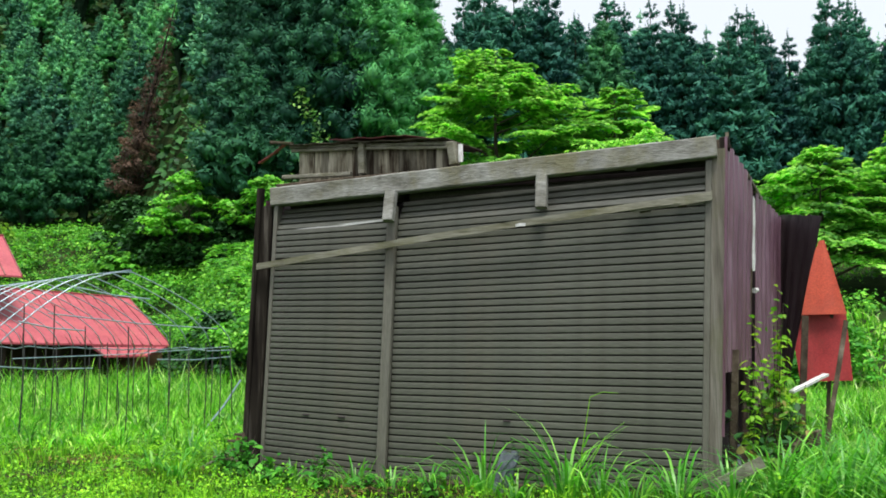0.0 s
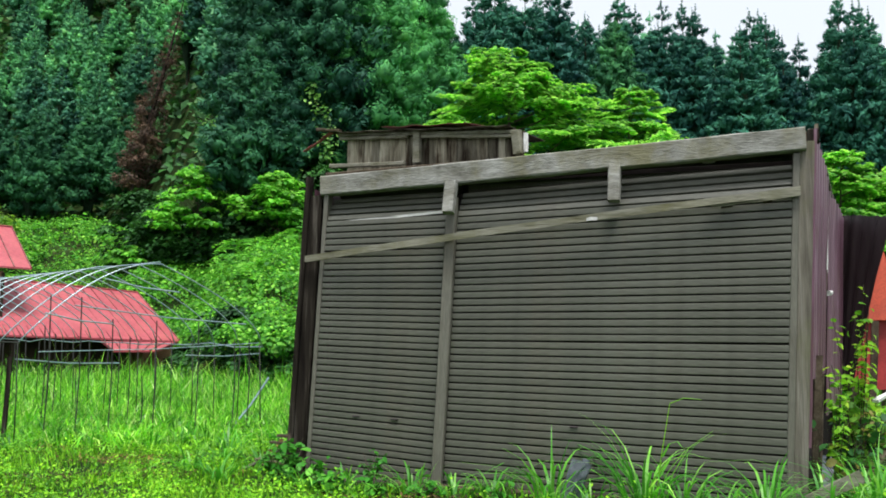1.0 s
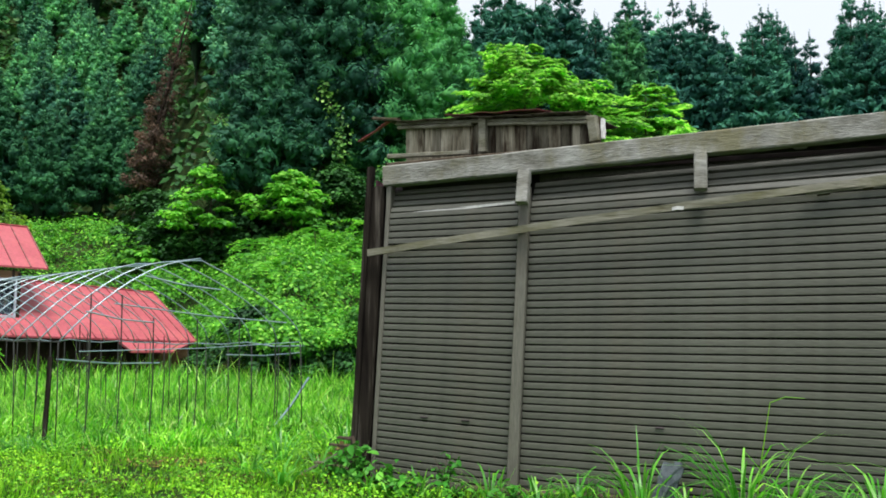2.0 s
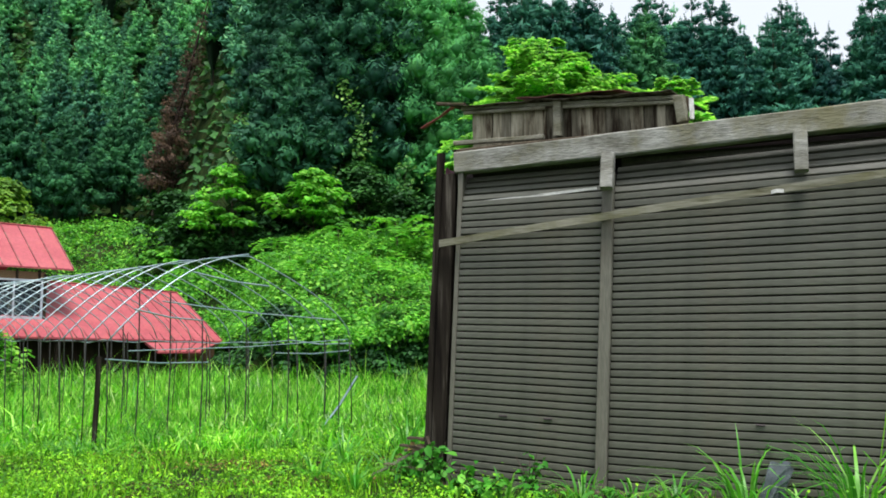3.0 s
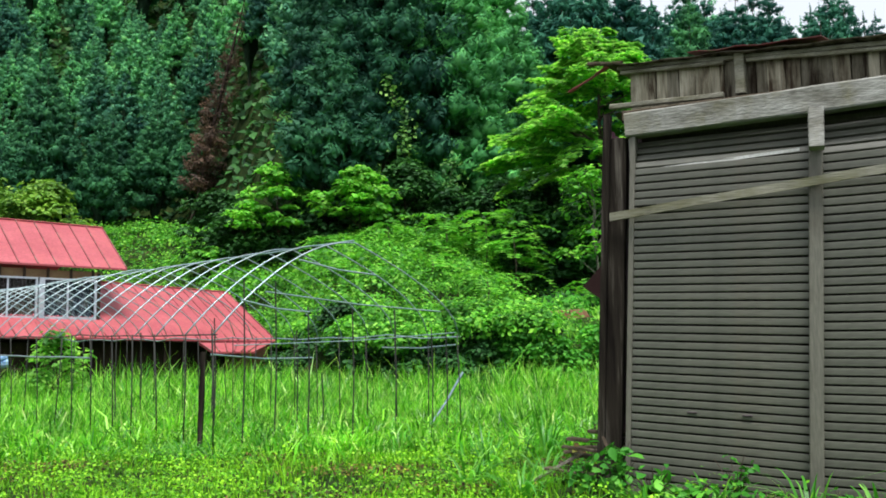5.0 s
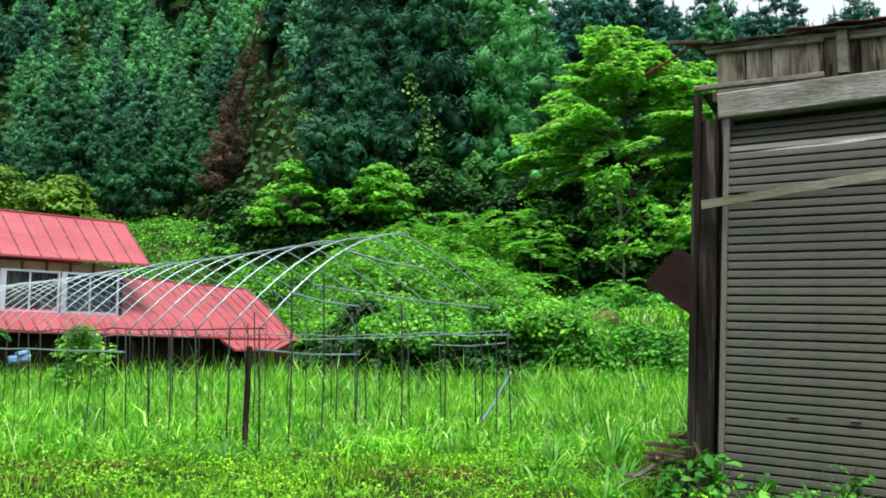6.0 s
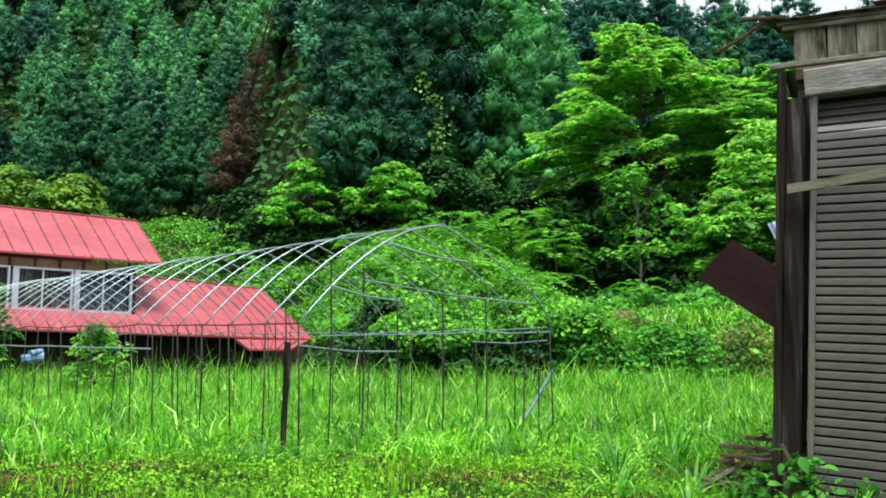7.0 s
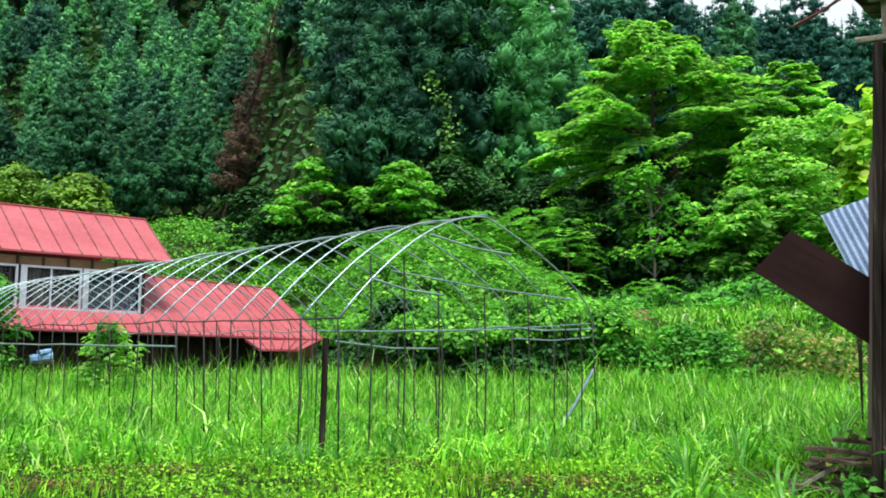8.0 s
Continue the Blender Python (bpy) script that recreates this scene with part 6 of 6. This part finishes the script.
def dry_litter():
    """Trampled straw and dead leaves in the bare patches of the mown strip."""
    rng = np.random.default_rng(23)
    ps = []
    for x0, y0, w, d in BARE:
        n = int(800 * w)
        ps.append(np.stack([x0 + 0.62 * w * rng.normal(size=n), y0 + 0.5 * d * rng.normal(size=n)], 1))
    p = np.concatenate(ps)
    p = p[~in_shed(p[:, 0], p[:, 1], 0.1)]
    n = len(p)
    c = np.stack([p[:, 0], p[:, 1], height(p[:, 0], p[:, 1]) + rng.uniform(0.0, 0.09, n)], 1)
    v, t = leaves(c, np.array([0, -0.2, 1.0]) + 0.45 * rng.normal(size=(n, 3)), rng.uniform(0.008, 0.027, n), 2.4, None, 0.15, rng)
    stuff("dry_litter", v, t, M_DEADLEAF, "brown straw and dead leaves in bare patches", "litter")


field_grass()
low_weeds()
dry_litter()


def tuft(u, v, count, tall, spread, seed, arch=1.5, wide=0.03, by="shed"):
    """A clump of long arching blades rooted beside the shed."""
    rng = np.random.default_rng(seed)
    a = rng.uniform(0, 2 * np.pi, count)
    r = rng.uniform(0, spread, count)
    base = np.stack([np.cos(a) * r, np.sin(a) * r, np.zeros(count)], 1)
    h = tall * rng.uniform(0.45, 1.0, count)
    l = arch * rng.uniform(0.12, 1.0, count) ** 0.8
    out = np.stack([np.cos(a), np.sin(a), np.zeros(count)], 1)
    side = np.stack([-np.sin(a), np.cos(a), np.zeros(count)], 1) * (wide * rng.uniform(0.6, 1.3, count))[:, None] / 2
    rows = []
    for k in (0.0, 0.3, 0.55, 0.8, 1.0):
        c = base + out * (l * h * k ** 1.7)[:, None] + np.array([0, 0, 1.0]) * (h * (k - 0.5 * l * k ** 3.0))[:, None]
        w = (1 - k) ** 0.6 * 0.95 + 0.05
        rows += [c - side * w, c + side * w]
    verts = np.stack(rows, 1).reshape(-1, 3)
    k = np.arange(count)[:, None] * 10
    tris = np.concatenate([k + [2 * i, 2 * i + 1, 2 * i + 3] for i in range(4)] + [k + [2 * i, 2 * i + 3, 2 * i + 2] for i in range(4)], 1).reshape(-1, 3)
    ob = part("grass_tuft", tri_mesh("grass_tuft", verts, tris), M_REED)
    ob.matrix_basis = SHED_POSE @ pose(u, v, 0.08)
    return tagged(ob, "clump of long arching green grass by the " + by, "grass", "grass clumps by the " + by)


rng = np.random.default_rng(12)
for i, (uu, vv, h, n) in enumerate(((2.55, -0.55, 0.75, 26), (3.35, -0.6, 1.05, 34), (3.7, -0.75, 0.6, 26), (4.35, -0.8, 0.7, 30), (4.8, -0.95, 0.6, 34), (1.25, -0.6, 0.42, 20), (1.7, -0.75, 0.35, 22),
                                    (2.0, -0.5, 0.45, 18), (0.6, -0.7, 0.35, 20), (0.15, -0.6, 0.35, 20), (5.25, -0.35, 0.9, 26), (5.6, 0.2, 0.9, 30), (5.9, 0.8, 0.85, 36), (5.45, -0.9, 0.7, 34),
                                    (6.2, -0.2, 0.8, 36), (6.4, 1.0, 0.85, 36), (2.95, -0.9, 0.35, 24), (4.0, -1.1, 0.45, 30), (-0.9, -0.5, 0.45, 28), (-1.5, -0.1, 0.5, 30), (-1.0, 0.5, 0.5, 30),
                                    (-0.55, 0.3, 0.4, 26), (-1.7, 0.9, 0.6, 40), (-1.4, 2.0, 0.7, 40), (-0.6, 2.4, 0.8, 40), (6.9, 0.4, 0.8, 40), (6.6, 2.4, 0.8, 40), (5.15, -0.75, 0.85, 34), (5.7, -0.55, 0.95, 40), (6.1, -1.0, 0.85, 40), (5.3, 0.25, 0.95, 30), (6.0, 0.3, 1.0, 40), (6.6, -0.6, 0.9, 40))):
    tuft(uu, vv, int(n * 1.25), h * (1.1 if uu < 5 else 1.0), 0.14 + 0.1 * h, 100 + i)


# clumps along the edge of the uncut field, round the stake
for i, (x, y, h) in enumerate(((-6.45, 12.55, 0.5), (-6.1, 12.5, 0.45), (-6.8, 12.6, 0.42), (-5.5, 12.75, 0.45), (-7.4, 12.7, 0.4), (-4.8, 12.9, 0.4), (-4.1, 13.2, 0.45), (-8.1, 12.9, 0.4), (-8.9, 13.1, 0.45), (-3.4, 13.3, 0.45), (-9.7, 13.0, 0.4), (-2.7, 12.9, 0.5), (-5.9, 13.3, 0.45))):
    p = SHED_POSE.inverted() @ Vector((x, y, 0))
    tuft(p.x, p.y, 46, h, 0.26, 160 + i, 1.6, 0.022, "greenhouse frame")


def leafy_weed(name, u, v, tall, count, leaf, spread, mat, label, seed, droop=0.3, z0=0.08, low=0.25):
    """A weed: thin stems with pairs of leaves."""
    rng = np.random.default_rng(seed)
    plant = thing(name, SHED_POSE @ pose(u, v, z0), label, "plant", "weeds by the shed")
    stems, cs, ns = [], [], []
    for i in range(count):
        a = rng.uniform(0, 2 * np.pi)
        s = rng.uniform(0.2, 1.0) * spread
        h = tall * rng.uniform(0.55, 1.0)
        pts = [(0, 0, 0), (s * 0.3 * math.cos(a), s * 0.3 * math.sin(a), h * 0.5), (s * math.cos(a), s * math.sin(a), h)]
        stems.append(tube(pts, 0.006, 4, 0.5))
        for j in range(max(4, int(h / (leaf * 0.8)))):
            k = rng.uniform(low, 1.0)
            p = np.array([s * math.cos(a) * k ** 1.6, s * math.sin(a) * k ** 1.6, h * k])
            q = rng.normal(size=3) * np.array([1, 1, 0.4])
            cs.append(p + q * leaf * 0.55)
            ns.append(np.array([0, 0, 1.0]) + q * 0.4 + rng.normal(size=3) * droop)
    for s_ in stems:
        part("stem", s_, M_BARK, plant)
    part("foliage", tri_mesh("foliage", *broad_leaves(np.array(cs), np.array(ns), leaf * rng.uniform(0.6, 1.2, len(cs)), rng)), mat, plant)
    return plant


leafy_weed("climbing_weed", 5.2, 0.8, 2.0, 10, 0.066, 0.24, M_LIME, "yellow-green leafy weed climbing beside the shed", 1)
leafy_weed("climbing_weed", 5.3, 0.9, 1.3, 9, 0.07, 0.36, M_LIME, "yellow-green leafy weed climbing beside the shed", 2)
leafy_weed("climbing_weed", 4.95, 0.25, 1.3, 5, 0.06, 0.2, M_LIME, "yellow-green leafy weed climbing beside the shed", 3)
for i, (uu, vv, h, c, lf) in enumerate(((-0.15, -0.35, 0.5, 7, 0.12), (0.15, -0.5, 0.3, 7, 0.13), (0.75, -0.4, 0.42, 5, 0.08), (-0.45, -0.15, 0.35, 6, 0.13), (0.45, -0.75, 0.22, 8, 0.14), (0.95, -0.85, 0.2, 7, 0.1),
                                        (1.5, -0.9, 0.2, 7, 0.1), (2.2, -1.0, 0.2, 7, 0.09))):
    leafy_weed("broadleaf_weed", uu, vv, h, c * 2, lf * 0.6, 0.22, M_SHRUB, "broad-leaved green weed at the shed's foot", 20 + i)
# a dark tangle of old stems and yellowing leaves at the corner
for i, (uu, vv, h, mat) in enumerate(((5.05, 0.3, 0.75, M_UNDER), (5.2, 0.75, 0.85, M_UNDER), (5.3, 1.2, 0.9, M_UNDER), (5.15, 0.5, 1.05, M_DRY), (5.35, 0.95, 0.95, M_DRY), (5.0, -0.1, 0.5, M_DRY))):
    leafy_weed("withered_weed", uu, vv, h, 12, 0.075, 0.3, mat, "dark withered weeds tangled beside the shed", 60 + i, 0.5, 0.08, 0.1)
leafy_weed("vine", 0.15, 5.9, 4.5, 12, 0.13, 0.5, M_LIME, "lime green vine climbing behind the shed", 41, 0.3, 0.08, 0.72)
leafy_weed("vine", -0.3, 6.0, 4.2, 8, 0.13, 0.4, M_LIME, "lime green vine climbing behind the shed", 42, 0.3, 0.08, 0.8)


# a tall seeding stalk beside the broken slab
stalk = thing("grass_stalk", SHED_POSE @ pose(3.45, -0.6, 0.08), "tall yellow-green grass stalk by the broken slab", "grass")
part("stem", tube([(0, 0, 0), (0.06, 0, 0.45), (0.14, 0.01, 0.9)], 0.007, 5, 0.5), M_LIME, stalk)
part("seed_head", tube([(0.14, 0.01, 0.9), (0.26, 0.0, 0.95), (0.4, -0.01, 0.94)], 0.006, 4, 0.4), M_DRY, stalk, "pale bent seed head")
for i, (z, a_, ln) in enumerate(((0.1, 0.3, 0.42), (0.18, 2.8, 0.45), (0.28, 0.9, 0.4), (0.36, 3.6, 0.36), (0.45, 5.4, 0.3))):
    d_ = Vector((math.cos(a_), math.sin(a_), 0))
    r_ = Vector((0.07 * z / 0.45, 0, z))
    w_ = Vector((-d_.y, d_.x, 0)) * 0.011
    rows_ = [(r_, 1.0), (r_ + d_ * ln * 0.35 + Vector((0, 0, ln * 0.4)), 0.9), (r_ + d_ * ln * 0.75 + Vector((0, 0, ln * 0.5)), 0.6), (r_ + d_ * ln + Vector((0, 0, ln * 0.34)), 0.08)]
    vv_ = [tuple(p_ + w_ * k_ * s_) for p_, k_ in rows_ for s_ in (-1, 1)]
    part("blade", (vv_, [(0, 1, 3, 2), (2, 3, 5, 4), (4, 5, 7, 6)]), M_REED, stalk)
